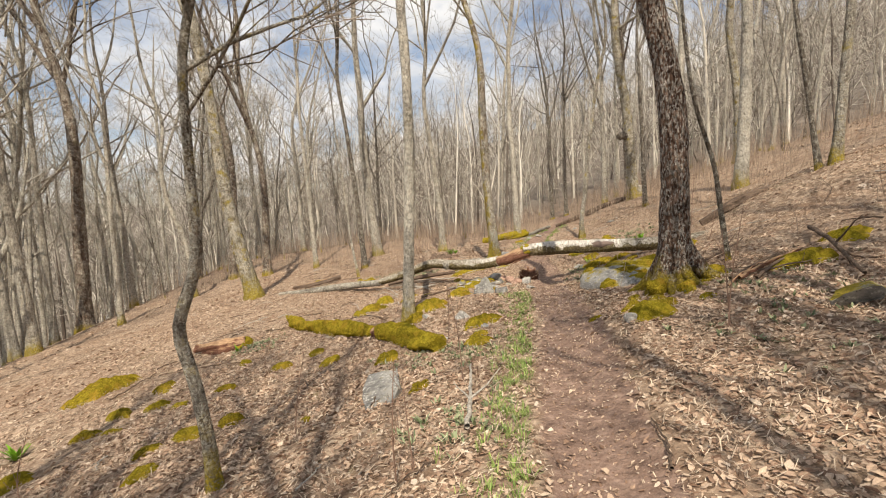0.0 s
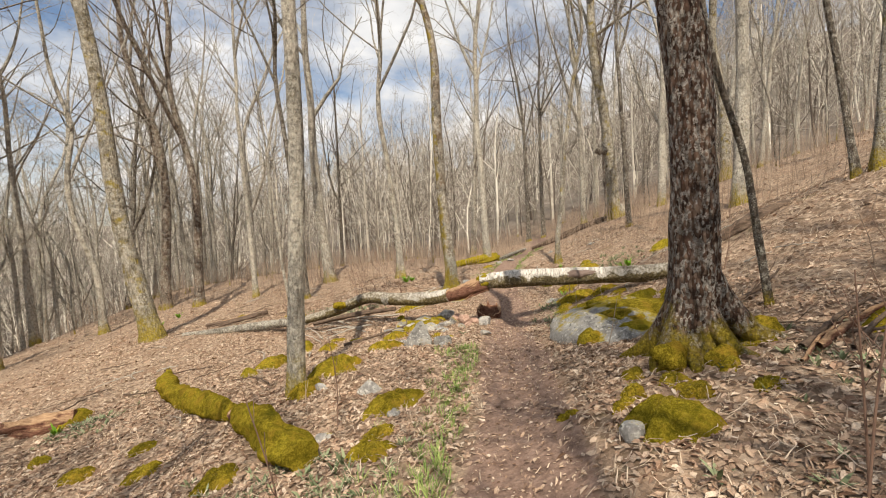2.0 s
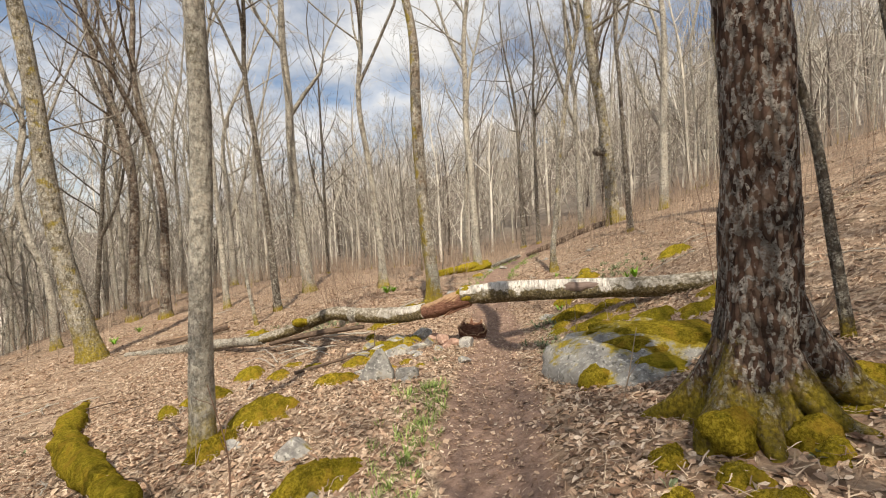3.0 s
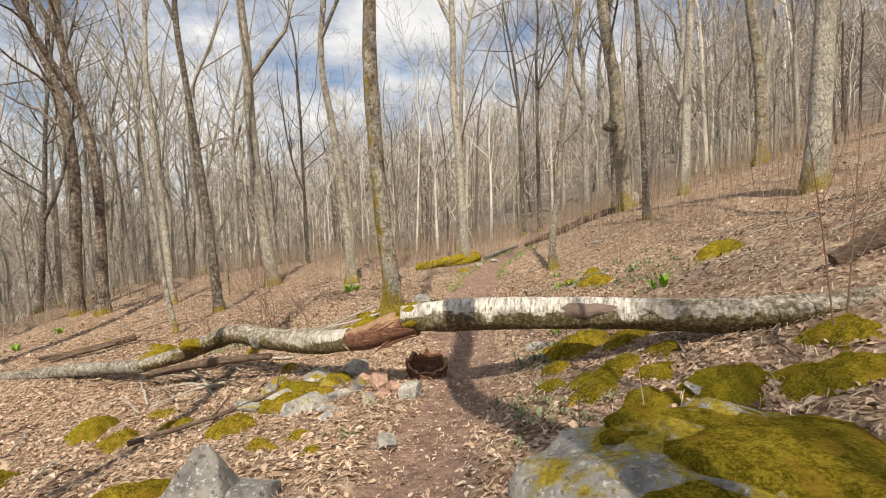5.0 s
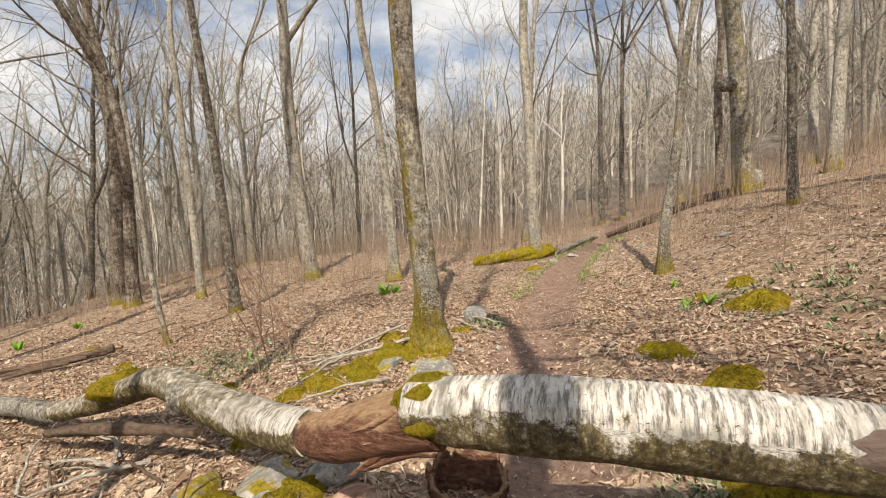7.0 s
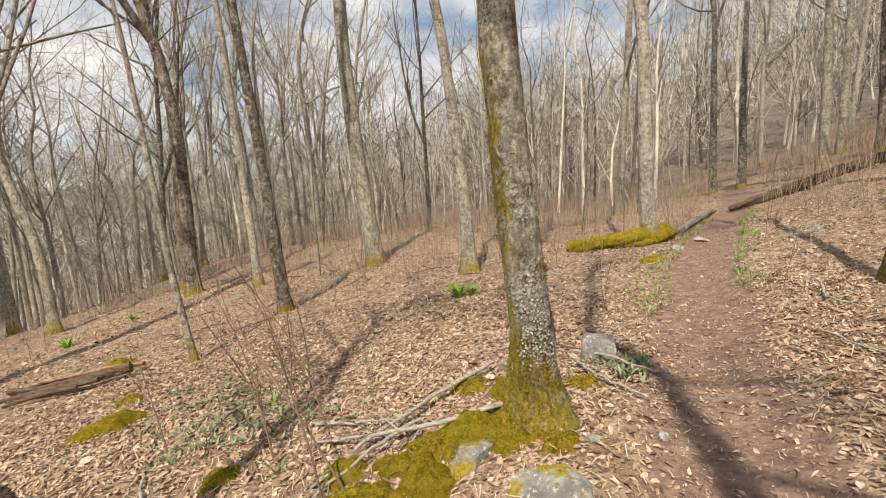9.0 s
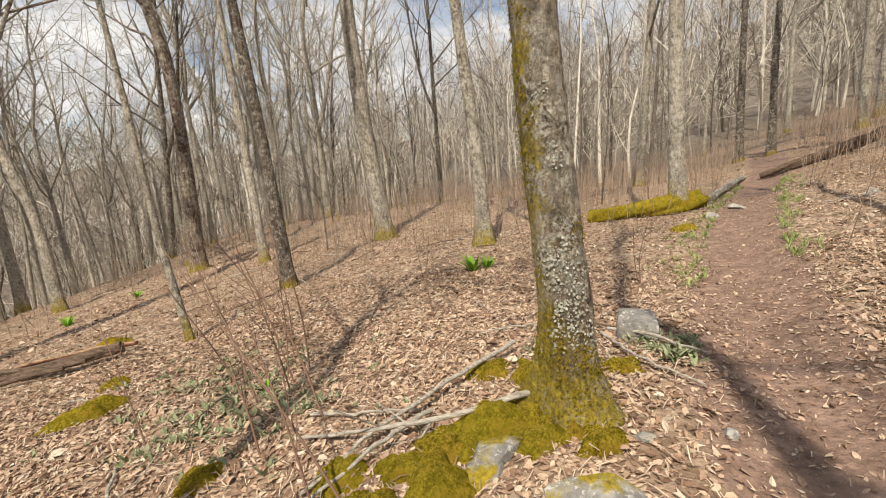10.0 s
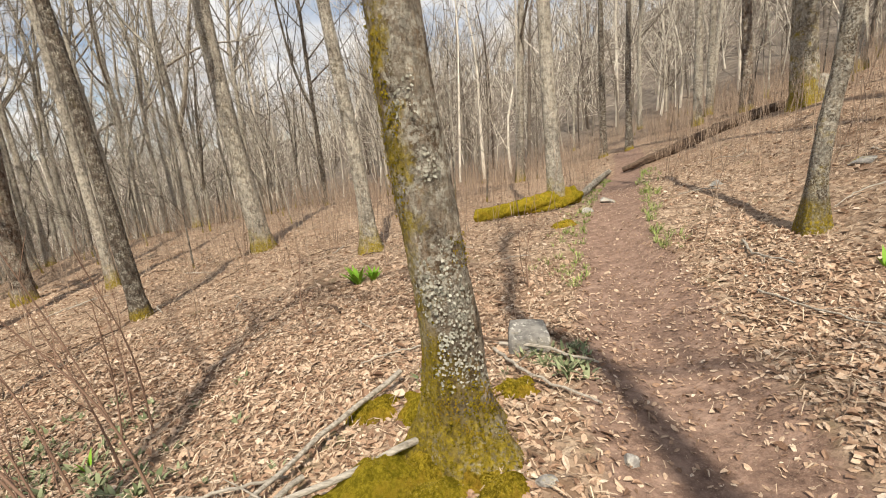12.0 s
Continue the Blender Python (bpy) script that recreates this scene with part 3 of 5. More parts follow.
# ---- trees along the walk ----
tree("tree", -1.63, 2.96, [(-0.07, 0.71), (-0.15, 1.14), (-0.01, 1.47), (0.02, 2.2), (0.05, 2.9), (0.14, 3.23)], 0.05, 6.5, BARK["lichen"], "slim crooked young tree with lichen and moss on dark bark", 3, (12, 6, 5), t0=0.28, reach=0.3, flare=0.3, flare_h=0.12, group="young trees", rough=0.12)
tree("tree", -5.15, 12.1, [(-0.45, 2.2), (-0.8, 5.8), (-1.05, 7.6)], 0.2, 17, BARK["mossy"], "leaning hardwood tree with green moss up its trunk", 5, t0=0.5)
tree("tree", -12.48, 15.41, [(0.22, 3.45), (0.3, 7.53), (-0.36, 10.7)], 0.24, 18, BARK["brown"], "brown-barked hardwood tree at the edge of the drop", 7, t0=0.38, reach=0.42)
tree("tree", -11.79, 12.7, [(-0.12, 2.36), (-0.26, 4.88)], 0.155, 15, BARK["grey"], "grey lichened hardwood tree at the edge of the drop", 8)
tree("tree", -10.18, 13.99, [(0.05, 3.08), (0.1, 4.78)], 0.09, 13, BARK["pale"], "thin pale straight hardwood tree", 9)
tree("tree", -0.58, 6.75, [(0.05, 1.3), (0.11, 2.23), (0.13, 3.82), (0.1, 4.59)], 0.092, 13, BARK["pale"], "slim grey lichen-spotted tree with a moss boot beside stones", 10, flare=0.35, flare_h=0.18, t0=0.45, rough=0.1)
big = tree("tree", 2.62, 5.33, [(0.05, 0.6), (0.06, 1.18), (0.02, 2.09), (-0.16, 2.98), (-0.30, 3.48)], 0.165, 16, BARK["flaky"], "big leaning tree with flaky dark brown bark and mossy roots", 11, forks=0, sides=44, flare=0.8, flare_h=0.2, rings=130, t0=0.42, rough=0.08)
tree("tree", 3.68, 5.92, [(-0.09, 0.55), (-0.21, 1.26), (-0.44, 1.97), (-0.62, 3.13)], 0.034, 7, BARK["dark"], "thin dark bent sapling on the upper slope", 12, (10, 5, 4), flare=0.2, flare_h=0.1, group="young trees")
tree("tree", 8.25, 12.76, [(0.08, 2.84), (0.06, 5.04)], 0.17, 18, BARK["pale"], "tall pale grey tree with a yellow moss boot", 13)
far_maple = tree("tree", 8.47, 20.46, [(-0.3, 3.72), (-0.74, 6.83)], 0.25, 18, BARK["mossy"], "large old tree with mossy bark, a burl and a hollow base", 14, t0=0.36, reach=0.4)
tree("tree", 6.85, 8.07, [(0.1, 1.38), (0.17, 2.76)], 0.085, 12, BARK["lichen"], "slim tree with mossy foot on the upper slope", 15)
tree("tree", 6.7, 8.25, [(-0.2, 1.2), (-0.5, 2.9)], 0.05, 9, BARK["dark"], "thin dark stem beside a thicker tree", 16, group="young trees")
tree("tree", -0.05, 16.85, [(-0.09, 1.61), (-0.27, 3.62)], 0.112, 15, BARK["grey"], "grey lichened tree with a flared moss boot", 17, flare=0.9, flare_h=0.22)
near_tree = tree("tree", 1.33, 12.1, [(-0.03, 0.5), (-0.08, 1.01), (-0.12, 1.57), (-0.16, 2.08)], 0.128, 15, BARK["foot"], "lichened tree beside the path, thick green moss round its foot", 18, sides=40, flare=1.1, flare_h=0.2, rings=130, rough=0.08)
tree("tree", 2.9, 18.0, [(-0.08, 1.75), (-0.12, 3.31)], 0.13, 16, BARK["pale"], "straight pale grey tree beside the path", 19)
tree("tree", -2.83, 19.25, [(-0.29, 3.15), (-0.38, 5.64)], 0.2, 17, BARK["grey"], "stout grey tree with a moss boot and branching crown", 20, t0=0.32, reach=0.4)
tree("tree", -2.75, 15.5, [(-0.14, 2.33), (-0.31, 4.21)], 0.095, 14, BARK["dark"], "slender dark leaning tree on the leaf slope", 21)
tree("tree", -2.6, 13.5, [(-0.14, 0.91), (-0.23, 2.04), (-0.29, 2.81), (-0.36, 3.59)], 0.042, 8, BARK["grey"], "thin leaning young tree on the leaf slope", 22, (10, 5, 4), flare=0.3, flare_h=0.1, group="young trees")
tree("tree", -9.57, 20.5, [(0.1, 6.8), (-0.71, 9.3)], 0.2, 17, BARK["brown"], "brown hardwood tree with mossy foot near the drop", 23, t0=0.35)
tree("tree", 4.26, 14.15, [(0.0, 0.61), (0.1, 1.33), (0.24, 2.96)], 0.072, 12, BARK["lichen"], "slim mossy-footed tree on the bank above the path", 24, flare=0.8, flare_h=0.2, rough=0.12)
tree("tree", 9.7, 19.1, [(0.03, 2.72), (0.13, 5.02)], 0.145, 16, BARK["pale"], "pale grey hardwood tree on the upper slope", 25)
tree("tree", 13.3, 20.7, [(-0.16, 2.95), (-0.4, 4.67)], 0.21, 17, BARK["mossy"], "mossy hardwood tree on the upper slope", 26)
tree("tree", -7.2, 18.3, [(0.04, 4.74), (-0.3, 6.27)], 0.155, 16, BARK["brown"], "brown hardwood tree with mossy foot below the slope", 27, t0=0.36)
tree("tree", -9.23, 16.5, [(-0.15, 2.09), (-0.57, 3.27)], 0.11, 14, BARK["grey"], "leaning grey tree near the drop", 28)
tree("tree", -5.12, 18.0, [(-0.1, 2.84), (-0.22, 5.58)], 0.095, 15, BARK["pale"], "thin pale tree with mossy foot", 29)
tree("tree", 6.72, 28.4, [(-0.05, 3.13), (-0.1, 5.86)], 0.13, 15, BARK["dark"], "dark straight tree beyond the fallen trunk", 30)
tree("tree", 7.3, 27.3, [(-0.05, 2.78), (-0.04, 5.31)], 0.12, 15, BARK["dark"], "dark straight tree beyond the fallen trunk", 31)
tree("tree", 9.4, 26.8, [(-0.05, 2.82), (-0.1, 4.39)], 0.15, 16, BARK["grey"], "grey tree beyond the fallen trunk", 32)
tree("tree", 10.3, 25.6, [(-0.1, 2.21), (-0.16, 3.41)], 0.16, 16, BARK["brown"], "brown tree beyond the fallen trunk", 33)
tree("tree", -0.82, -2.6, [(0.0, 3.0), (-0.1, 6.0)], 0.115, 12, BARK["grey"], "grey hardwood tree beside the start of the path", 35)
tree("tree", -1.95, -3.4, [(0.05, 3.0), (0.0, 6.0)], 0.13, 13, BARK["grey"], "grey hardwood tree beside the start of the path", 36)
tree("tree", -2.9, -2.2, [(0.05, 3.0), (0.1, 6.0)], 0.12, 11, BARK["brown"], "brown hardwood tree beside the start of the path", 37)
tree("tree", -4.3, -3.0, [(0.05, 3.0), (0.1, 6.0)], 0.15, 13, BARK["brown"], "brown hardwood tree beside the start of the path", 38)
tree("tree", 3.4, -3.2, [(0.05, 3.0), (0.1, 6.0)], 0.13, 13, BARK["grey"], "grey hardwood tree above the start of the path", 39)
# unseen trees added out of view; their dense crowns shade path and bank
for _x, _y, _s in ((5.3, -0.6, 40), (2.7, -1.6, 41), (4.1, -2.4, 42), (3.2, 0.4, 43), (1.6, -3.2, 44), (2.2, -4.5, 45)):
    tree("tree", _x, _y, [(0.05, 2.0), (0.1, 4.0)], 0.1, 12.5, BARK["pale" if _s % 2 else "brown"], "added unseen twiggy hardwood tree shading the bank and the start of the path", _s, (15, 8, 5), t0=0.22, reach=0.3, sides=10, forks=0)
tree("tree", 7.16, 16.31, [(-0.12, 2.77), (-0.2, 4.58)], 0.08, 13, BARK["dark"], "thin dark tree on the upper slope", 34)


def roots(owner, x, y, specs):
    """Spreading roots at a tree's foot."""
    ox, oy, oz = owner.matrix_world.translation
    for a, ln, r, mat, rise in specs:
        c, s = math.cos(radians(a)), math.sin(radians(a))
        pts = []
        for u in (0.0, 0.35, 0.7, 1.0):
            d = 0.04 + (ln + 0.06) * u
            px, py = ox + c * d, oy + s * d
            pts.append((c * d, s * d, (gz(px, py) - oz) + r * (0.9 - 1.3 * u) + rise * (1 - u) ** 2.2))
        line = spline(pts, 12)
        V, F, uv = tubes(line[None], (r * np.linspace(1.25, 0.45, 12))[None], 10)
        V = V + 0.02 * (np.stack([vnoise(V[:, 0] * 14 + a, V[:, 2] * 14, 0)] * 3, -1) - 0.5)
        part("root", mesh_of("root", V, F, mat, uv), owner)


def on_bark(name, owner, at, r, size, mat, seed, label):
    bm = bmesh.new()
    bmesh.ops.create_icosphere(bm, subdivisions=3, radius=1.0)
    V = np.array([v.co for v in bm.verts])
    V *= (0.8 + 0.5 * vnoise(V[:, 0] * 2.5 + seed, V[:, 1] * 2.5 + V[:, 2] * 2.1, 0))[:, None]
    for v, c in zip(bm.verts, V * np.array(size) * r + np.array(at)):
        v.co = c
    me = bpy.data.meshes.new(name)
    bm.to_mesh(me)
    bm.free()
    me.polygons.foreach_set("use_smooth", np.full(len(me.polygons), True))
    me.materials.append(mat)
    part(name, me, owner, label)


on_bark("burl", far_maple, (-0.5, -0.05, 2.75), 0.2, (1.2, 0.8, 0.8), BARK["dark"], 1, "dark knotty burl")
on_bark("bare_wood", far_maple, (0.2, -0.2, 0.25), 0.24, (0.6, 0.5, 1.3), BARK["pale"], 2, "pale bare wood at the hollow foot")
roots(big, 2.4, 5.05, [(208, 0.28, 0.085, BARK["flaky"], 0.28), (250, 0.26, 0.08, BARK["flaky"], 0.3), (300, 0.36, 0.085, BARK["flaky"], 0.38), (335, 0.52, 0.11, BARK["flaky"], 0.55), (12, 0.5, 0.1, BARK["flaky"], 0.4), (60, 0.4, 0.1, BARK["flaky"], 0.28), (130, 0.4, 0.09, BARK["flaky"], 0.28)])


def crust(owner, name, mat, label, spots, size, seed):
    """Small overlapping flakes that cling to the bark in patches (height, turn, reach, count)."""
    rng = np.random.RandomState(seed)
    me = next(c for c in owner.children if c.name.split(".")[0] == "trunk").data
    V, N = np.empty(len(me.vertices) * 3, np.float32), np.empty(len(me.vertices) * 3, np.float32)
    me.vertices.foreach_get("co", V)
    me.vertices.foreach_get("normal", N)
    V, N = V.reshape(-1, 3), N.reshape(-1, 3)
    P = []
    for z, turn, reach, count in spots:
        k = np.argmin(np.abs(V[:, 2] - z) + 0.4 * np.hypot(N[:, 0] - math.cos(radians(turn)), N[:, 1] - math.sin(radians(turn))))
        near = np.flatnonzero(np.linalg.norm((V - V[k]) * [1, 1, 0.8], axis=1) < reach)
        i = near[rng.randint(0, len(near), count)]
        n = unit(N[i] + rng.normal(0, 0.25, (count, 3)))
        a = unit(np.cross(n, rng.normal(size=(count, 3))))
        b = np.cross(n, a)
        r = size * rng.uniform(0.5, 1.4, count)[:, None]
        gap = rng.uniform(-0.07, 0.07, count)
        c = V[i] + rng.normal(0, 0.006, (count, 3)) * [1, 1, 0] + n * 0.002 + np.stack([-0.08 * gap, 0 * gap, gap], -1)
        ring = [c + (a * math.cos(t) * rng.uniform(0.6, 1.2, (count, 1)) + b * math.sin(t) * rng.uniform(0.6, 1.2, (count, 1))) * r + n * r * rng.uniform(0.0, 0.5, (count, 1)) for t in (0.3, 1.9, 3.4, 5.0)]
        P.append(np.stack(ring, 1))
    P = np.concatenate(P).reshape(-1, 3)
    part(name, mesh_of(name, P, np.arange(len(P)).reshape(-1, 4), mat, smooth=False), owner, label)


crust(near_tree, "lichen", LICHEN, "pale grey-green leafy lichen crust", [(0.78, 250, 0.06, 220), (0.62, 285, 0.08, 260), (0.72, 300, 0.07, 200), (0.45, 300, 0.07, 200), (0.5, 270, 0.05, 90), (1.5, 262, 0.04, 60), (0.95, 290, 0.05, 60), (1.25, 300, 0.05, 60)], 0.0065, 1)
crust(near_tree, "moss", MOSS, "yellow-green moss clinging to the bark", [(1.45, 205, 0.1, 420), (1.2, 200, 0.09, 320), (1.7, 200, 0.1, 300), (1.95, 205, 0.1, 260), (0.95, 325, 0.05, 140), (0.35, 215, 0.1, 260), (0.3, 280, 0.12, 420), (0.25, 320, 0.1, 300), (0.15, 250, 0.15, 420), (0.12, 300, 0.15, 420), (0.55, 245, 0.05, 100)], 0.0055, 2)


# ---- the wood around ----
TAKEN = [(o.location.x, o.location.y) for o in scene.objects if o.name.startswith("tree")]


def clear_of(x, y, gap):
    return all((x - a) ** 2 + (y - b) ** 2 > gap * gap for a, b in TAKEN)


def open_ground(x, y):
    """The part of the hillside along the walk where only the single trees stand."""
    if abs(x - float(path_x(y))) < 2.2 and -8 < y < 32:
        return True
    return -10.5 < x < 7.5 and -14 < y < 21.5 or 7 < x < 12 and 3 < y < 22


def midwood():
    rng = np.random.RandomState(41)
    kinds = []
    mats = ["wood", "pale", "grey", "wood", "dark", "pale", "wood", "pale"]
    for k, key in enumerate(mats):
        H = rng.uniform(13, 18)
        lean = rng.normal(0, 0.02) * H
        kinds.append([key, H, lean, rng.uniform(0.09, 0.2), 100 + k])
    models = []
    placed = 0
    tries = 0
    while placed < 168 and tries < 6000:
        tries += 1
        x, y = rng.uniform(-34, 36), rng.uniform(-9, 50)
        if tries % 3 == 0:
            x, y = rng.uniform(-27, -10), rng.uniform(6, 36)
        if open_ground(x, y) or not clear_of(x, y, 1.1) or math.hypot(x, y) > 48:
            continue
        k = placed % len(kinds)
        if k >= len(models):
            key, H, lean, r, seed = kinds[k]
            ob = tree("tree", x, y, [(lean * 0.3, H * 0.3), (lean * 0.6, H * 0.55)], r, H, BARK[key], "bare hardwood tree in the surrounding wood", seed, (10, 4, 5), forks=1, t0=0.3, reach=0.36, sides=8, rings=22, wander=0.16, group="trees of the surrounding wood", flare=0.5)
            models.append(ob)
        else:
            s = rng.uniform(0.75, 1.15)
            m = pose(x, y, gz(x, y), rng.normal(0, 2.6), rng.normal(-1, 2.8), rng.uniform(0, 360))
            ob = copy_thing(models[k], m)
            ob.scale = (s, s, s * rng.uniform(0.9, 1.1))
        TAKEN.append((x, y))
        placed += 1


midwood()


def brush():
    """Thin understorey saplings."""
    rng = np.random.RandomState(53)
    models = []
    placed = 0
    while placed < 190:
        x, y = rng.uniform(-24, 22), rng.uniform(2, 38)
        inside = open_ground(x, y)
        if (inside and rng.rand() > 0.03) or abs(x - float(path_x(y))) < 1.5 or not clear_of(x, y, 0.6):
            continue
        if inside and y < 16 and x < 6:
            continue
        k = placed % 6
        if k >= len(models):
            H = rng.uniform(3.5, 7.5)
            models.append(tree("sapling", x, y, [(rng.normal(0, 0.1), H * 0.3), (rng.normal(0, 0.2), H * 0.6)], rng.uniform(0.016, 0.034), H, BARK["dark" if k % 2 else "pale"], "thin bare understorey sapling", 60 + k, (9, 4, 3), t0=0.2, reach=0.3, sides=6, rings=14, flare=0.1, group="understorey saplings", wander=0.1))
        else:
            ob = copy_thing(models[k], pose(x, y, gz(x, y), rng.normal(0, 4), rng.normal(0, 4), rng.uniform(0, 360)))
            s = rng.uniform(0.7, 1.3)
            ob.scale = (s, s, s)
        placed += 1


brush()


def farwood():
    """The wood beyond: single stems can no longer be told apart."""
    rng = np.random.RandomState(71)
    protos = []
    for k in range(9):
        H = rng.uniform(13, 18)
        line = stem_line(rng, [(rng.normal(0, 0.15), H * 0.3), (rng.normal(0, 0.3), H * 0.6)], H, 9, 0.14)
        rad = rng.uniform(0.08, 0.16) * (1 - 0.85 * line[:, 2] / H)
        A, RA = grow(rng, line[None], rad[None], 12, 0.34, 0.99, 0.36, 46, 0.5, 4, 0.15)
        B, RB = grow(rng, A, RA, 4, 0.2, 0.98, 0.55, 45, 0.3, 3, 0.2)
        C, RC = grow(rng, B, RB, 2, 0.3, 0.98, 0.6, 45, 0.2, 2, 0.2)
        protos.append(joined([tubes(line[None], rad[None], 5)[:2], tubes(A, np.maximum(RA, 0.012), 3)[:2], tubes(B, np.maximum(RB, 0.009), 3)[:2], tubes(C, np.maximum(RC, 0.008), 3)[:2]]))
    pieces = []
    n = 0
    while n < 220:
        a = rng.uniform(-75, 75)
        d = 34 + 120 * rng.rand() ** 1.3
        x, y = 2 + d * math.sin(radians(a)), 4 + d * math.cos(radians(a))
        if open_ground(x, y) or (math.hypot(x, y) < 46 and not clear_of(x, y, 1.3)):
            continue
        V, F = protos[rng.randint(9)]
        s, t = rng.uniform(0.75, 1.2), rng.uniform(0, 6.28)
        lx, ly = rng.normal(0, 0.03, 2)
        c, q = math.cos(t) * s, math.sin(t) * s
        W = np.stack([V[:, 0] * c - V[:, 1] * q + V[:, 2] * lx, V[:, 0] * q + V[:, 1] * c + V[:, 2] * ly, V[:, 2] * s - 0.3], -1) + [x, y, gz(x, y)]
        pieces.append((W, F))
        n += 1
    slim = []
    for k in range(7):
        H = rng.uniform(8, 16)
        line = stem_line(rng, [(rng.normal(0, 0.35), H * 0.3), (rng.normal(0, 0.6), H * 0.6)], H, 7, 0.16)
        rad = rng.uniform(0.05, 0.13) * (1 - 0.85 * line[:, 2] / H)
        A, RA = grow(rng, line[None], rad[None], 12, 0.12, 0.99, 0.36, 48, 0.5, 3, 0.2)
        B, RB = grow(rng, A, RA, 2, 0.2, 0.98, 0.6, 50, 0.2, 2, 0.2)
        slim.append(joined([tubes(line[None], rad[None], 4)[:2], tubes(A, np.maximum(RA, 0.02), 3)[:2], tubes(B, np.maximum(RB, 0.015), 3)[:2]]))
    for _ in range(1900):
        a = rng.uniform(-72, 66)
        d = 38 + 112 * rng.rand() ** 0.8
        x, y = 2 + d * math.sin(radians(a)), 4 + d * math.cos(radians(a))
        V, F = slim[rng.randint(7)]
        s, t = rng.uniform(0.75, 1.25), rng.uniform(0, 6.28)
        lx, ly = rng.normal(0, 0.04, 2)
        c, q = math.cos(t) * s, math.sin(t) * s
        pieces.append((np.stack([V[:, 0] * c - V[:, 1] * q + V[:, 2] * lx, V[:, 0] * q + V[:, 1] * c + V[:, 2] * ly, V[:, 2] * s - 0.3], -1) + [x, y, gz(x, y)], F))
    tagged(new("far_woods", mesh_of("far_woods", *joined(pieces), FAR)), "dense bare grey-brown hardwood forest on distant slopes", "forest", kind="stuff")


farwood()


# ---- logs ----
def log_mesh(name, pts, radii, mat, n=60, sides=22, rough=0.06, seed=0):
    line = spline(pts, n)
    rad = np.interp(np.linspace(0, 1, n), np.linspace(0, 1, len(radii)), radii)
    V, F, uv = tubes(line[None], np.ones((1, n)), sides)
    c = np.repeat(line, sides, 0)
    th = np.tile(np.linspace(0, 6.283, sides, endpoint=False), n)
    al = uv[:, 0] * 2.4
    r = np.repeat(rad, sides) * (1 + rough * 2 * (vnoise(np.cos(th) * 2 + 20 + seed, al + np.sin(th) * 1.5, 1) - 0.5) + rough * (vnoise(np.cos(th) * 7 + 20, al * 4 + np.sin(th) * 6 + seed, 2) - 0.5))
    V = c + (V - c) * r[:, None]
    # rounded ends
    k = len(V)
    V = np.concatenate([V, line[:1], line[-1:]])
    uv = np.concatenate([uv, uv[:1], uv[-1:]])
    i = np.arange(sides)
    j = (i + 1) % sides
    caps = np.concatenate([np.stack([j, i, np.full(sides, k), np.full(sides, k)], -1)[:, :4], np.stack([k - sides + i, k - sides + j, np.full(sides, k + 1), np.full(sides, k + 1)], -1)])
    me = mesh_of(name, V, F, mat, uv)
    bm = bmesh.new()
    bm.from_mesh(me)
    bm.verts.ensure_lookup_table()
    for a, b, c_, _ in caps.tolist():
        f = bm.faces.new((bm.verts[a], bm.verts[b], bm.verts[c_]))
        f.smooth = False
    bm.to_mesh(me)
    bm.free()
    return me


fallen = new("fallen_birch")
tagged(fallen, "fallen birch trunk with white peeling bark lying across the path", "fallen tree")
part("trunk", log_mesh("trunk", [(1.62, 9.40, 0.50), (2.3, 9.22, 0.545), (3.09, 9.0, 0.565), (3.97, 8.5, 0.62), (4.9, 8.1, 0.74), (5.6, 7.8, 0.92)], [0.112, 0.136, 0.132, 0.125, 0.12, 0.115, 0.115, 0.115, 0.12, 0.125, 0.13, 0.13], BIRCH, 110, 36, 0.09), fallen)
part("broken_end", log_mesh("broken_end", [(1.72, 9.38, 0.47), (1.5, 9.45, 0.40), (1.28, 9.52, 0.31), (0.98, 9.72, 0.22)], [0.12, 0.118, 0.1, 0.085], ROTTEN, 60, 26, 0.1, 3), fallen, "split rotten red-brown wood")
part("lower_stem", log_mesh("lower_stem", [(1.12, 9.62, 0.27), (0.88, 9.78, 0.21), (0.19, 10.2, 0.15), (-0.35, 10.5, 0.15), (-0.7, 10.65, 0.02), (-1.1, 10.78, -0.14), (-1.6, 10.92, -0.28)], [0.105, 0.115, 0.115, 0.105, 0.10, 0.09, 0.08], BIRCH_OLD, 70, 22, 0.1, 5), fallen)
part("upper_end", log_mesh("upper_end", [(-1.55, 10.9, -0.29), (-2.59, 11.3, -0.42), (-3.5, 11.6, -0.55), (-4.4, 11.9, -0.66)], [0.075, 0.085, 0.07, 0.05], BARK["log"], 50, 14, 0.16, 7), fallen)
part("side_branch", log_mesh("side_branch", [(0.2, 10.1, 0.0), (-0.6, 10.35, -0.12), (-1.35, 10.6, -0.3)], [0.03, 0.042, 0.03], DEAD, 40, 12, 0.3, 9), fallen)
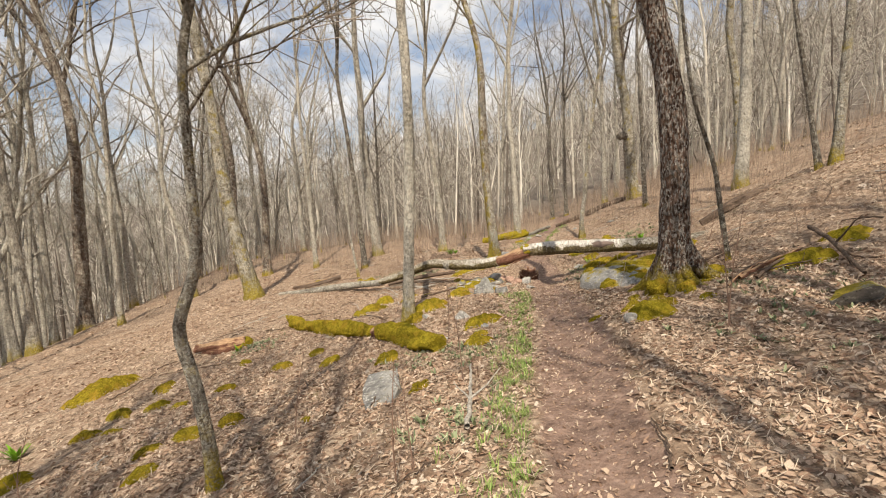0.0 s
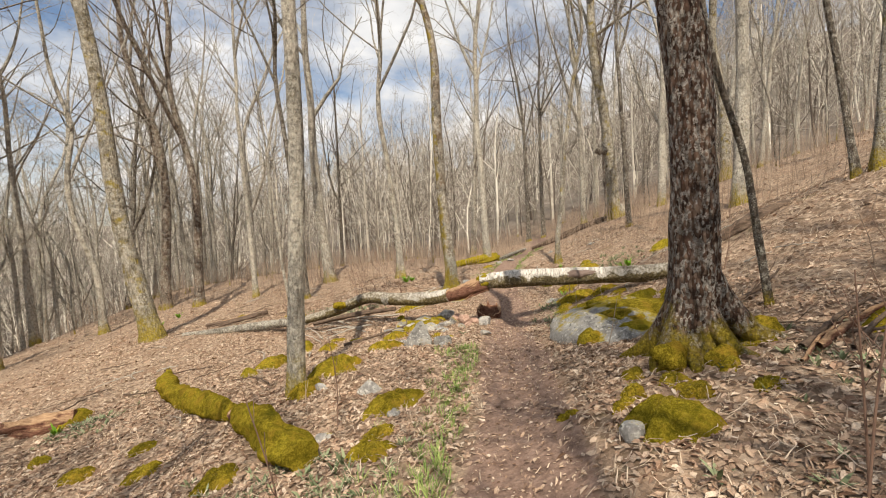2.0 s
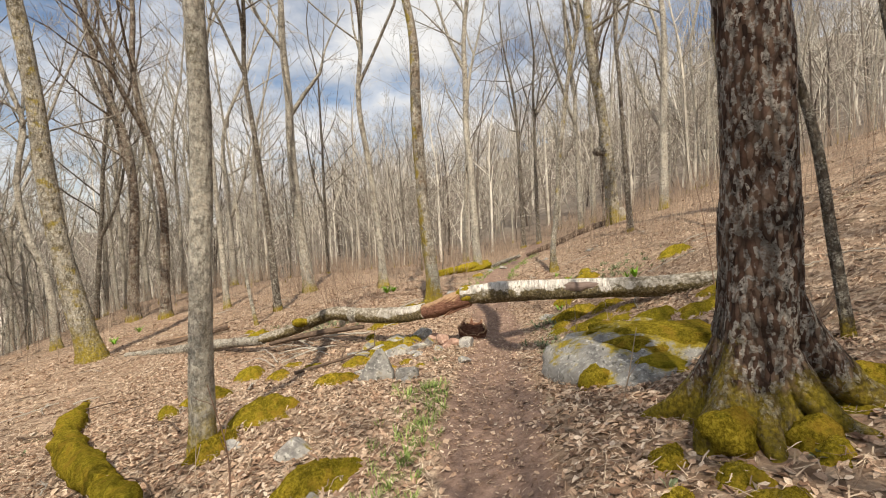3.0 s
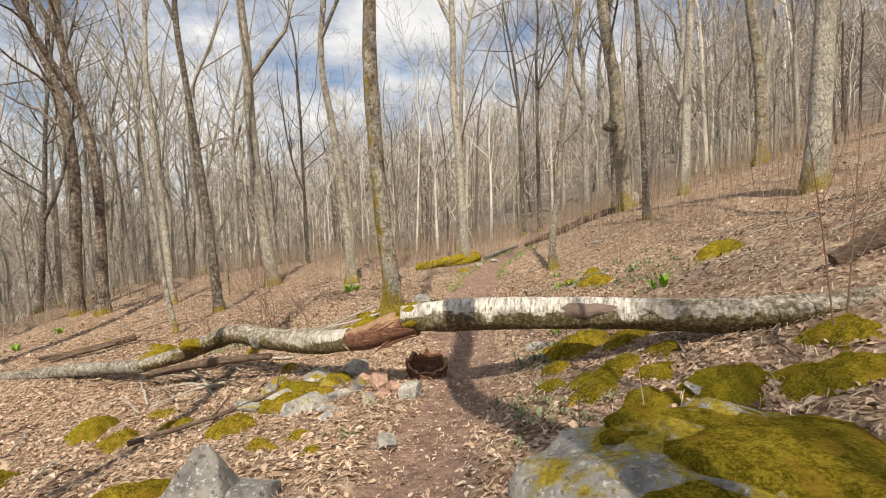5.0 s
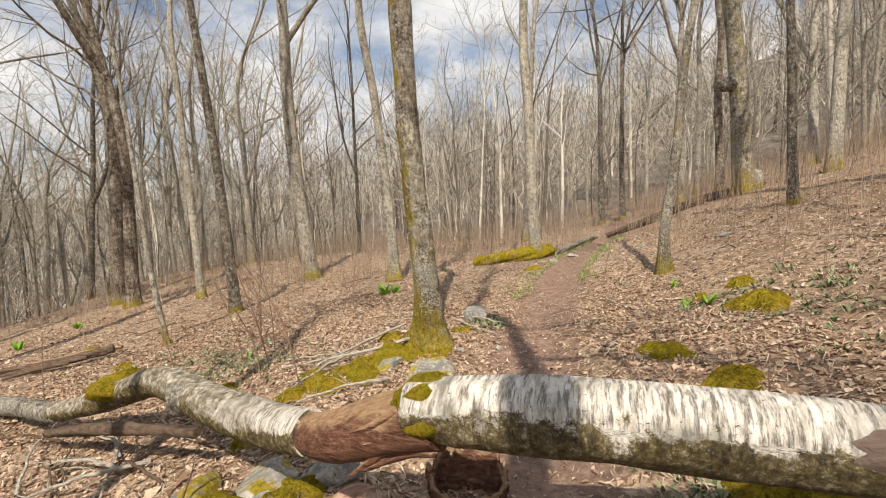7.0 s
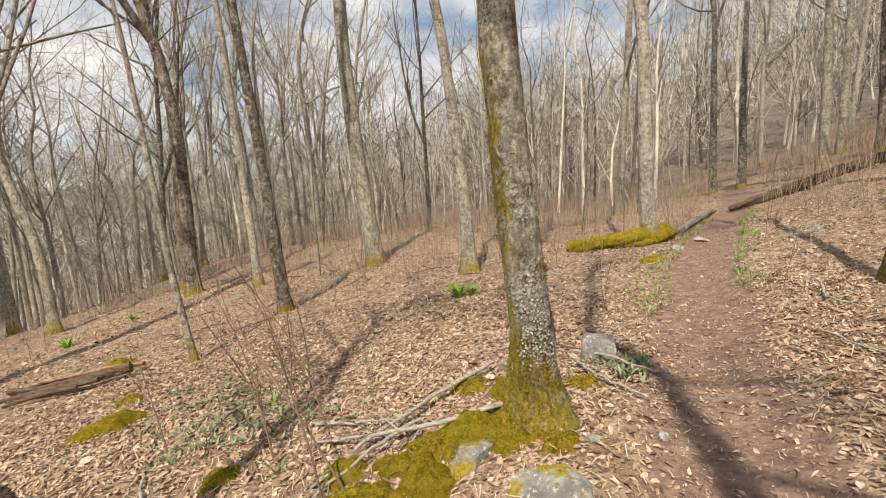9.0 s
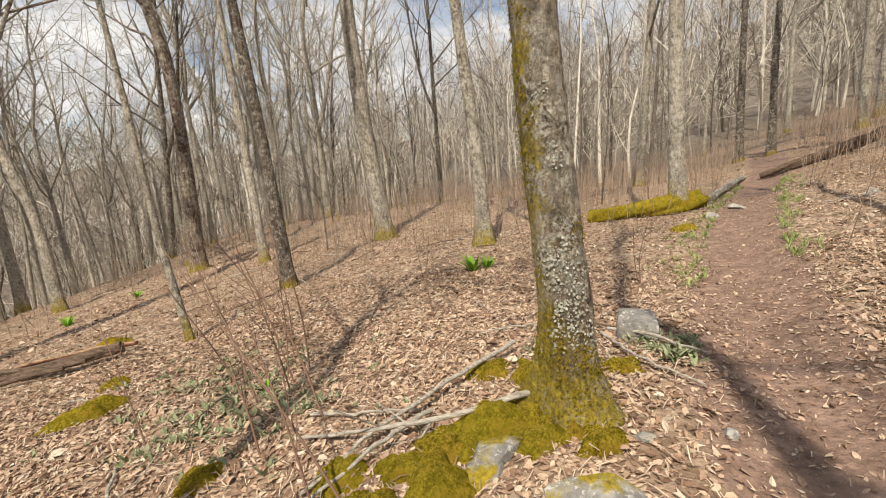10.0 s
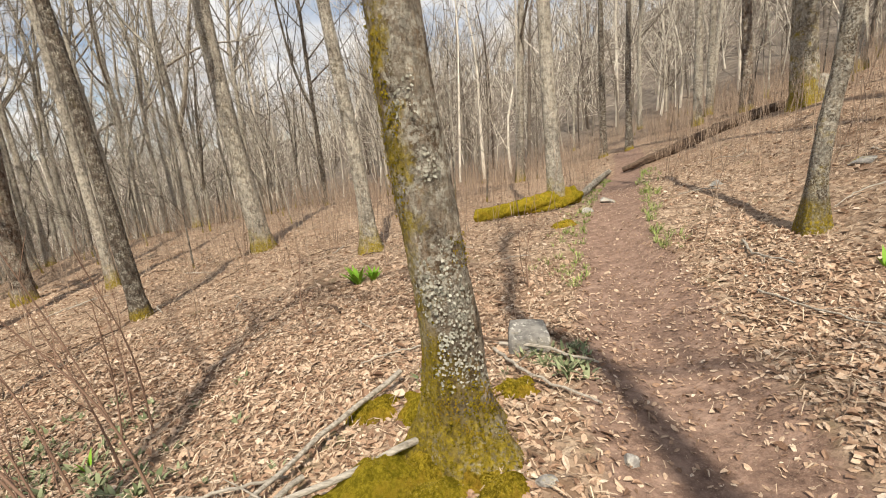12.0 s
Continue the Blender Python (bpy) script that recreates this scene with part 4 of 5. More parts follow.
# a bare patch where the bark has come off, facing the walker
def scar():
    n = 26
    u = np.linspace(0, 2 * np.pi, n, endpoint=False)
    V, F = [], []
    c, ax = np.array([3.1, 8.99, 0.567]), unit(np.array([0.9, -0.34, 0.05]))
    side = unit(np.array([-0.34, -0.9, 0.18]))
    upv = unit(np.cross(ax, side)) * -1
    upv = upv if upv[2] > 0 else -upv
    for q in (0.0, 0.35, 0.7, 1.0):
        for a in u:
            wob = 1 + 0.16 * math.sin(3 * a + 1) + 0.1 * math.sin(7 * a)
            s, h_ = 0.235 * q * math.cos(a) * wob, 0.95 * q * math.sin(a) * wob
            ang = 0.25 + 0.55 * h_
            V.append(c + ax * s + (side * math.cos(ang) + upv * math.sin(ang)) * (0.134 if q < 0.9 else 0.116))
    for k in range(3):
        for i in range(n):
            j = (i + 1) % n
            F.append((k * n + i, k * n + j, (k + 1) * n + j, (k + 1) * n + i))
    return mesh_of("bare_patch", V, F, SCAR)


part("bare_patch", scar(), fallen, "bare grey-brown wood where bark has peeled")


def lump(name, parent, at, r, size, mat, seed, label=""):
    """A rough lump grown on a thing."""
    bm = bmesh.new()
    bmesh.ops.create_icosphere(bm, subdivisions=3, radius=1.0)
    V = np.array([v.co for v in bm.verts])
    V *= (0.8 + 0.5 * vnoise(V[:, 0] * 2.5 + seed, V[:, 1] * 2.5 + V[:, 2] * 2.1, 0) + 0.18 * vnoise(V[:, 0] * 8 + seed, V[:, 1] * 8 + V[:, 2] * 7, 1))[:, None]
    for v, c in zip(bm.verts, V * np.array(size) * r + np.array(at)):
        v.co = c
    me = bpy.data.meshes.new(name)
    bm.to_mesh(me)
    bm.free()
    me.polygons.foreach_set("use_smooth", np.full(len(me.polygons), True))
    me.materials.append(mat)
    return part(name, me, parent, label)


part("moss", log_mesh("moss", [(1.58, 9.42, 0.475), (1.68, 9.385, 0.51), (1.78, 9.36, 0.515)], [0.085, 0.114, 0.124, 0.1], MOSS, 30, 30, 0.28, 21), fallen, "green moss collar on the broken end")
lump("bark_burl", fallen, (0.05, 10.22, 0.15), 0.085, (1.2, 0.9, 1.0), BARK["log"], 3)
lump("moss", fallen, (-0.85, 10.62, 0.02), 0.12, (1.0, 0.7, 0.5), MOSS, 4, "green moss on the thin stem")
for _k, (_a, _b) in enumerate((((1.66, 9.33, 0.56), (1.3, 9.42, 0.36)), ((1.62, 9.3, 0.46), (1.18, 9.5, 0.24)), ((1.6, 9.36, 0.4), (1.35, 9.4, 0.2)), ((1.5, 9.4, 0.3), (1.0, 9.62, 0.16)), ((1.72, 9.3, 0.36), (1.42, 9.38, 0.24)))):
    part("splinter", log_mesh("splinter", [_a, tuple((p + q) / 2 + 0.012 * (_k - 2) for p, q in zip(_a, _b)), _b], [0.010, 0.017, 0.005], PUNK if _k % 2 else ROTTEN, 14, 6, 0.4, _k), fallen, "jagged red-brown splinter")


lump("moss", big, (-0.24, -0.2, 0.05), 0.1, (1.0, 0.9, 0.9), MOSS, 11, "moss cushion between the roots")
lump("moss", big, (0.06, -0.3, 0.04), 0.095, (1.0, 0.9, 0.9), MOSS, 12, "moss cushion between the roots")
lump("moss", big, (0.5, -0.06, 0.12), 0.13, (1.2, 0.9, 0.9), MOSS, 13, "moss cushion on a root")


def mossy_log(name, pts, radii, label, mat=MOSS, seed=1):
    e = new(name)
    tagged(e, label, "log")
    part("body", log_mesh("body", pts, radii, mat, 110, 26, 0.32, seed), e)
    return e


g = gz
old_log = mossy_log("mossy_log", [(-3.4, 9.5, g(-3.4, 9.5)), (-2.55, 8.0, g(-2.55, 8.0) + 0.05), (-1.75, 7.05, g(-1.75, 7.05) + 0.08), (-1.05, 6.4, g(-1.05, 6.4) + 0.07)], [0.04, 0.07, 0.125, 0.09, 0.135, 0.12, 0.125, 0.085], "old broken log wholly covered in yellow-green moss", seed=2)
part("broken_length", log_mesh("broken_length", [(-0.98, 6.28, g(-0.98, 6.28) + 0.08), (-0.6, 5.82, g(-0.6, 5.82) + 0.1), (-0.12, 5.22, g(-0.12, 5.22) + 0.07)], [0.09, 0.135, 0.145, 0.14, 0.15, 0.12], MOSS, 60, 26, 0.3, 12), old_log)
part("rotten_core", log_mesh("rotten_core", [(-1.1, 6.46, g(-1.1, 6.46) + 0.06), (-0.92, 6.2, g(-0.92, 6.2) + 0.07)], [0.07, 0.075], ROTTEN, 12, 14, 0.3, 3), old_log, "dark rotten wood showing in the break")
mossy_log("mossy_log", [(1.55, 18.2, g(1.55, 18.2) + 0.08), (2.5, 17.75, g(2.5, 17.75) + 0.1), (3.25, 18.2, g(3.25, 18.2) + 0.12)], [0.12, 0.15, 0.17], "moss-covered log lying beside the path", seed=4)
mossy_log("mossy_log", [(3.4, 18.6, g(3.4, 18.6) + 0.05), (4.4, 21, g(4.4, 21) + 0.08), (5.4, 23.4, g(5.4, 23.4) + 0.05)], [0.05, 0.065, 0.05], "low mossy log edging the path on the crest", BARK["log"], 5)
mossy_log("dead_log", [(5.6, 22.9, g(5.6, 22.9) + 0.1), (6.6, 22.5, g(6.6, 22.5) + 0.12), (7.9, 21.9, g(7.9, 21.9) + 0.12), (9.4, 21.2, g(9.4, 21.2) + 0.08)], [0.07, 0.125, 0.12, 0.09], "dark barkless dead trunk lying across the slope", DEAD, 6)
mossy_log("dead_log", [(4.9, 8.75, g(4.9, 8.75) + 0.04), (5.4, 8.6, g(5.4, 8.6) + 0.06), (6.1, 8.7, g(6.1, 8.7) + 0.04)], [0.06, 0.09, 0.06], "weathered grey-brown dead log on the upper slope", DEAD, 8)
mossy_log("dead_log", [(-4.35, 7.75, g(-4.35, 7.75) + 0.05), (-3.9, 7.6, g(-3.9, 7.6) + 0.07), (-3.5, 7.7, g(-3.5, 7.7) + 0.05)], [0.09, 0.12, 0.09], "short rotten log with mossy ends", ROTTEN, 9)
split = mossy_log("dead_log", [(-4.3, 12.7, g(-4.3, 12.7) + 0.05), (-3.7, 12.75, g(-3.7, 12.75) + 0.08), (-3.05, 13.1, g(-3.05, 13.1) + 0.12)], [0.03, 0.045, 0.05], "split heap of red-brown rotten wood on the leaf slope", DEAD, 10)
for _k, (_a, _b, _r) in enumerate((((-4.2, 12.5), (-3.2, 12.85), 0.03), ((-4.0, 12.95), (-3.1, 13.3), 0.028), ((-3.9, 12.4), (-3.3, 12.7), 0.024), ((-4.4, 12.85), (-3.6, 13.05), 0.02))):
    part("splinter", log_mesh("splinter", [(*_a, g(*_a) + 0.02), ((_a[0] + _b[0]) / 2, (_a[1] + _b[1]) / 2, g((_a[0] + _b[0]) / 2, (_a[1] + _b[1]) / 2) + 0.08), (*_b, g(*_b) + 0.1)], [_r * 0.5, _r, _r * 0.8], ROTTEN if _k % 2 else DEAD, 26, 9, 0.4, 40 + _k), split)


def bark_shell():
    """Hollow rotten stub: a ring of bark, low in front, with a jagged high back."""
    e = thing("bark_slab", 1.8, 9.85, "hollow dark rotten stub with a jagged rim under the fallen trunk", "bark")
    n, k = 40, 7
    V, F = [], []
    for j in range(k):
        for i in range(n):
            a = 2 * math.pi * i / n
            back = 0.5 + 0.5 * math.sin(a)
            top = 0.10 + 0.15 * back + (0.03 * math.sin(i * 2.7) + 0.025 * math.sin(i * 1.3 + 1)) * (0.3 + back)
            r = 0.15 + 0.012 * math.sin(i * 1.7 + j) + 0.03 * j / k
            V.append((r * math.cos(a) * 1.15, r * math.sin(a) * 0.75, -0.04 + top * j / (k - 1)))
    for j in range(k - 1):
        for i in range(n):
            c, d = j * n + i, j * n + (i + 1) % n
            F.append((c, d, d + n, c + n))
    ob = part("bark", mesh_of("bark", V, F, ROTTEN), e)
    sol = ob.modifiers.new("thick", "SOLIDIFY")
    sol.thickness = 0.025


bark_shell()


# ---- stones and moss ----
def stone(x, y, r, size=(1, 1, 0.7), mat=ROCK, label="grey stone half sunk in the leaves", seed=0, name="stone", cuts=9, turn=None, lift=0.25, group="stones", tilt=0.0):
    rng = np.random.RandomState(seed + 500)
    bm = bmesh.new()
    bmesh.ops.create_icosphere(bm, subdivisions=4 if r > 0.3 else 3, radius=1.0)
    V = np.array([v.co for v in bm.verts])
    for _ in range(cuts):
        n = unit(rng.normal(size=3))
        d = rng.uniform(0.36, 0.72)
        over = np.maximum(V @ n - d, 0)
        V = V - over[:, None] * n
    V *= (1 + 0.08 * (vnoise(V[:, 0] * 3 + seed, V[:, 1] * 3 + V[:, 2] * 2.2, 0) - 0.5) + 0.02 * (vnoise(V[:, 0] * 9 + seed, V[:, 1] * 9 + V[:, 2] * 8, 1) - 0.5))[:, None]
    V = V * np.array(size) * r
    for v, c in zip(bm.verts, V):
        v.co = c
    me = bpy.data.meshes.new(name)
    bm.to_mesh(me)
    bm.free()
    me.polygons.foreach_set("use_smooth", np.full(len(me.polygons), True))
    me.set_sharp_from_angle(angle=radians(24))
    me.materials.append(mat)
    ob = new(name, me)
    ob.matrix_world = pose(x, y, gz(x, y) + r * size[2] * lift, tilt, tilt * 0.5, rng.uniform(0, 360) if turn is None else turn)
    return tagged(ob, label, "stone", group)


def block(x, y, corners, label, mat, seed, name="stone", group="stones", soft_edge=0.03, rough=0.03, fine=4, z=None):
    """A broken block: the hull of a few corners (from the ground under it), edges worn, faces uneven."""
    bm = bmesh.new()
    for c in corners:
        bm.verts.new(c)
    hull = bmesh.ops.convex_hull(bm, input=bm.verts)
    bmesh.ops.delete(bm, geom=[v for v in hull["geom_interior"] if isinstance(v, bmesh.types.BMVert)], context="VERTS")
    bmesh.ops.bevel(bm, geom=bm.edges[:], offset=soft_edge, segments=2, affect="EDGES", profile=0.6)
    bmesh.ops.triangulate(bm, faces=bm.faces[:])
    for _ in range(fine):
        long_ = [e for e in bm.edges if e.calc_length() > 0.05]
        if long_:
            bmesh.ops.subdivide_edges(bm, edges=long_, cuts=1)
            bmesh.ops.triangulate(bm, faces=bm.faces[:])
    V = np.array([v.co for v in bm.verts])
    bm.normal_update()
    N = np.array([v.normal for v in bm.verts])
    q = V[:, 0] + 0.37 * V[:, 1]
    d = rough * (2 * vnoise(q * 5 + seed, V[:, 2] * 5 + V[:, 1] * 4 + 30, 0) - 1) + 0.5 * rough * (2 * vnoise(q * 14 + seed, V[:, 2] * 14 + V[:, 1] * 11 + 30, 1) - 1)
    for v, c in zip(bm.verts, V + N * d[:, None]):
        v.co = c
    me = bpy.data.meshes.new(name)
    bm.to_mesh(me)
    bm.free()
    me.polygons.foreach_set("use_smooth", np.full(len(me.polygons), True))
    me.set_sharp_from_angle(angle=radians(32))
    me.materials.append(mat)
    ob = new(name, me)
    ob.location = (x, y, gz(x, y) if z is None else z)
    return tagged(ob, label, "stone", group)


boulder = block(2.75, 6.9, [(-0.7, 0.2, -0.4), (-0.55, 0.42, -0.03), (-0.61, 0.05, -0.1), (-0.45, -0.55, -0.4), (-0.46, -0.52, -0.06), (-0.13, -0.7, 0.02), (-0.1, -0.68, -0.4), (-0.3, -0.25, 0.12), (0.0, 0.4, 0.15), (0.45, -0.42, 0.16), (0.78, 0.05, 0.22), (0.55, 0.62, 0.15), (-0.3, 0.6, 0.04), (-0.35, 0.65, -0.4), (0.8, 0.5, -0.3), (0.8, -0.3, -0.3)], "large flat-topped grey boulder half covered in yellow-green moss", BOULDER, 1, "boulder", "boulders", 0.04, 0.04, 5, 0.3)
for _k, (_p, _r, _q) in enumerate((((0.42, 0.05, 0.13), 0.38, (1.0, 1.1, 0.26)), ((0.1, -0.12, 0.1), 0.26, (1.1, 0.8, 0.3)), ((0.02, -0.45, 0.04), 0.2, (0.9, 0.8, 0.34)), ((-0.42, -0.42, -0.08), 0.14, (0.8, 0.7, 0.8)), ((0.2, 0.42, 0.1), 0.26, (1.3, 0.7, 0.28)))):
    lump("moss", boulder, _p, _r, _q, MOSS, 30 + _k, "thick mat of yellow-green moss")
block(-0.65, 4.25, [(-0.11, -0.42, 0.03), (0.14, -0.38, 0.08), (0.17, -0.1, 0.12), (0.14, 0.06, 0.13), (0.12, 0.24, 0.14), (-0.03, 0.32, 0.12), (-0.19, 0.33, 0.08), (-0.2, 0.0, 0.05), (-0.12, -0.44, -0.2), (0.15, -0.4, -0.2), (0.18, 0.2, -0.2), (-0.2, 0.35, -0.2)], "flat pale grey slab of stone lying in the leaves", SLAB, 3, soft_edge=0.008, rough=0.012, fine=3)
block(0.63, 7.72, [(-0.2, -0.12, -0.15), (0.18, -0.13, -0.15), (-0.18, -0.1, 0.03), (0.16, -0.12, 0.05), (0.0, 0.0, 0.29), (0.06, 0.01, 0.31), (0.12, 0.0, 0.22), (0.17, 0.14, 0.02), (-0.16, 0.16, 0.02), (0.15, 0.18, -0.15), (-0.16, 0.18, -0.15)], "pointed grey stone beside the path", SLAB, 4, soft_edge=0.015, rough=0.012, fine=4)
block(0.95, 11.62, [(-0.1, -0.3, -0.1), (0.06, -0.32, -0.1), (-0.1, -0.28, 0.0), (0.03, -0.28, 0.02), (-0.04, 0.05, 0.1), (0.1, 0.0, 0.09), (0.16, 0.16, 0.06), (-0.06, 0.2, 0.06), (0.16, 0.2, -0.1), (-0.08, 0.22, -0.1)], "grey slab of stone among moss and sticks", BOULDER, 6, soft_edge=0.03, rough=0.03, fine=3)
block(1.42, 11.3, [(-0.22, -0.2, -0.16), (0.22, -0.18, -0.16), (-0.2, -0.16, 0.0), (0.12, -0.16, 0.03), (0.2, -0.05, 0.0), (-0.2, 0.13, 0.06), (0.05, 0.16, 0.09), (0.17, 0.12, 0.06), (0.2, 0.18, -0.16), (-0.22, 0.2, -0.16)], "squared lichen-crusted stone beside the path", BOULDER, 7, soft_edge=0.03, rough=0.03, fine=3)
block(1.73, 13.0, [(-0.14, -0.09, -0.1), (0.13, -0.1, -0.1), (-0.13, -0.08, 0.1), (0.12, -0.09, 0.11), (-0.1, 0.12, 0.15), (0.12, 0.12, 0.14), (0.13, 0.14, -0.1), (-0.12, 0.14, -0.1)], "squared pale grey stone beside the path", SLAB, 8, soft_edge=0.012, rough=0.008, fine=3)
block(0.93, 7.66, [(-0.12, -0.1, -0.1), (0.12, -0.1, -0.1), (-0.1, -0.08, 0.1), (0.08, -0.06, 0.13), (0.12, 0.1, 0.06), (-0.1, 0.12, 0.08), (0.1, 0.12, -0.1), (-0.1, 0.12, -0.1)], "small grey block of stone beside a pointed one", SLAB, 5, soft_edge=0.015, rough=0.012, fine=3)
for i, (x, y, r) in enumerate([(-0.31, 6.63, 0.09), (0.2, 6.39, 0.18), (0.46, 5.74, 0.08), (-0.09, 5.64, 0.12), (0.92, 7.42, 0.1), (3.41, 7.9, 0.14), (0.41, 8.22, 0.13), (1.54, 8.3, 0.12), (2.94, 9.95, 0.14),
                               (1.98, 11.89, 0.055), (1.63, 11.77, 0.05), (3.69, 17.89, 0.16), (3.15, 17.12, 0.12), (5.59, 15.37, 0.15), (4.76, 16.6, 0.13), (1.0, 8.9, 0.08)]):
    stone(x, y, r, (1.0, 0.75, 0.55), ROCK_PALE if i % 3 else ROCK, "small pale stone lying in the leaves", 10 + i, lift=0.2)
for i, (x, y, r, h_) in enumerate([(0.33, 9.82, 0.27, 0.9), (0.72, 9.95, 0.26, 0.7), (0.72, 9.2, 0.27, 0.7), (1.06, 10.0, 0.22, 0.8), (1.16, 9.6, 0.2, 0.8), (1.66, 9.3, 0.18, 0.9), (1.02, 9.42, 0.17, 0.8), (0.5, 9.5, 0.2, 0.7), (0.12, 9.55, 0.17, 0.6), (0.95, 9.15, 0.16, 0.6), (0.3, 9.3, 0.16, 0.6), (1.3, 9.35, 0.13, 0.7), (0.85, 9.68, 0.19, 0.8)]):
    stone(x, y, r, (1.0, 0.75, h_ * 0.75), ROCK_PALE if i % 4 else ROCK_MOSS, "angular grey stone in a mossy pile under the fallen trunk", 40 + i, cuts=15, lift=0.12, group="stone pile")
stone(1.78, 4.4, 0.085, (0.8, 0.8, 1.0), ROCK_PALE, "small pale stone at the foot of a mossy mound", 61, lift=0.4)
stone(3.35, 3.6, 0.28, (1.1, 0.8, 0.7), ROCK_MOSS, "mossy boulder on the upper slope", 62, "boulder", lift=0.2, group="boulders")


def moss_clump(x, y, r, seed, high=0.42, name="moss_clump"):
    rng = np.random.RandomState(seed + 900)
    n, k = 46, 14
    ph = rng.uniform(0, 100, 2)
    th = np.linspace(0, 2 * np.pi, n, endpoint=False)
    out = 1 + 0.7 * (vnoise(np.cos(th) * 1.6 + ph[0], np.sin(th) * 1.6 + ph[1], 0) - 0.5) + 0.4 * (vnoise(np.cos(th) * 5 + ph[0], np.sin(th) * 5 + ph[1], 1) - 0.5)
    V = []
    st = rng.uniform(0.6, 1.0)
    tu = rng.uniform(0, 3.14)
    c, s = math.cos(tu), math.sin(tu)
    cz = gz(x, y)
    q = np.linspace(0, 1.06, k)[:, None]
    px, py = q * out * np.cos(th) * r, q * out * np.sin(th) * r * st
    X, Y = px * c - py * s, px * s + py * c
    Z = ground(x + X, y + Y) - cz + r * high * (1 - q**2.6) * (0.75 + 0.5 * vnoise(X * 9 + ph[0], Y * 9, 2)) + 0.05 * r**0.5 * (vnoise(X * 22 + 7, Y * 22, 3) - 0.5) + 0.016 * (vnoise(X * 60 + 7, Y * 60, 1) - 0.5) - 0.012 * q**4
    V = np.stack([X, Y, Z], -1).reshape(-1, 3)
    i = np.arange(n * k).reshape(k, n)
    F = np.stack([i[:-1], np.roll(i[:-1], -1, 1), np.roll(i[1:], -1, 1), i[1:]], -1).reshape(-1, 4)
    ob = new(name, mesh_of(name, V, F, MOSS))
    ob.location = (x, y, cz)
    return tagged(ob, "cushion of yellow-green moss on the forest floor", "moss", "moss cushions")


CLUMPS = "-5.06,6.51,.42 -4.04,5.34,.18 -3.93,6.07,.16 -3.66,5.45,.17 -2.84,5.58,.12 -2.17,4.31,.16 -2.5,4.11,.15 -2.79,3.96,.13 -2.5,3.47,.13 -3.59,7.78,.25 -2.3,6.1,.17 -1.55,5.79,.14 -1.89,6.35,.13 -.74,5.29,.14 -.3,4.2,.13 -1.32,3.95,.07 -1.43,8.63,.28 .19,7.82,.22 .58,5.98,.17 -.29,7.2,.3 3.73,4.72,.3 -3.04,6.59,.14 -3.27,5.33,.12 -3.71,4.79,.1 -4.03,4.8,.17 -4,3.88,.19 4.54,5.19,.21 .36,5.19,.15 -.5,6.7,.24 .42,5.9,.2 .38,5.46,.12 -1.6,8.13,.19 2.96,5.37,.13"
CLUMPS += " 3.45,7.85,.24 3.85,7.6,.2 3.1,8.0,.16 4.2,7.9,.18 2.3,4.95,.1 2.66,4.93,.1 3.05,5.2,.18 2.15,5.2,.12 .52,9.68,.2 .78,9.55,.17 .62,9.38,.2 .9,9.86,.16 .45,9.3,.16 1.15,12.35,.22 1.45,11.78,.13 .95,11.9,.24 .55,11.3,.2 .8,11.45,.22 3.1,9.5,.25 3.5,9.2,.2 -.77,9.81,.14 -.4,9.38,.15 -.8,9.23,.2 -1.32,9.65,.26 .24,8.96,.19 .65,8.52,.12 1.04,8.33,.08 .88,8.61,.08 .71,9.61,.17 2.91,8.34,.19 3.31,9.65,.23 3.56,8.7,.12 3.35,8.34,.14 2.89,9.19,.13 5.41,10.98,.3 .84,9.75,.15 3.23,11.2,.2 4.23,11.85,.25 3.4,10.56,.22 4.47,12.63,.16 .58,11.57,.14 .74,11.83,.12 1.08,11.94,.15 .29,11.17,.14 .26,10.47,.14 4.07,12.61,.12 -2.06,12.04,.24 -2.37,12.49,.12 -3.8,13.55,.17 .72,11.72,.16 1.19,11.8,.15 .82,12.45,.14 -.48,11.46,.13 1.6,12.5,.12 .32,11.5,.14 2.67,16.52,.17 1.2,12.0,.22"
CLUMPS += " 2.0,4.85,.1 2.3,4.72,.11 1.88,4.72,.08 2.62,4.55,.1 1.62,4.95,.07 3.0,8.55,.2 3.25,8.75,.16 2.75,8.75,.13"
MOSSES = [(1.98, 4.4, 0.18)]
moss_clump(1.98, 4.4, 0.195, 300, 0.62)
for i, w in enumerate(CLUMPS.split()):
    x, y, r = (float(a) for a in w.split(","))
    MOSSES.append((x, y, r))
    moss_clump(x, y, r * 1.05, i)


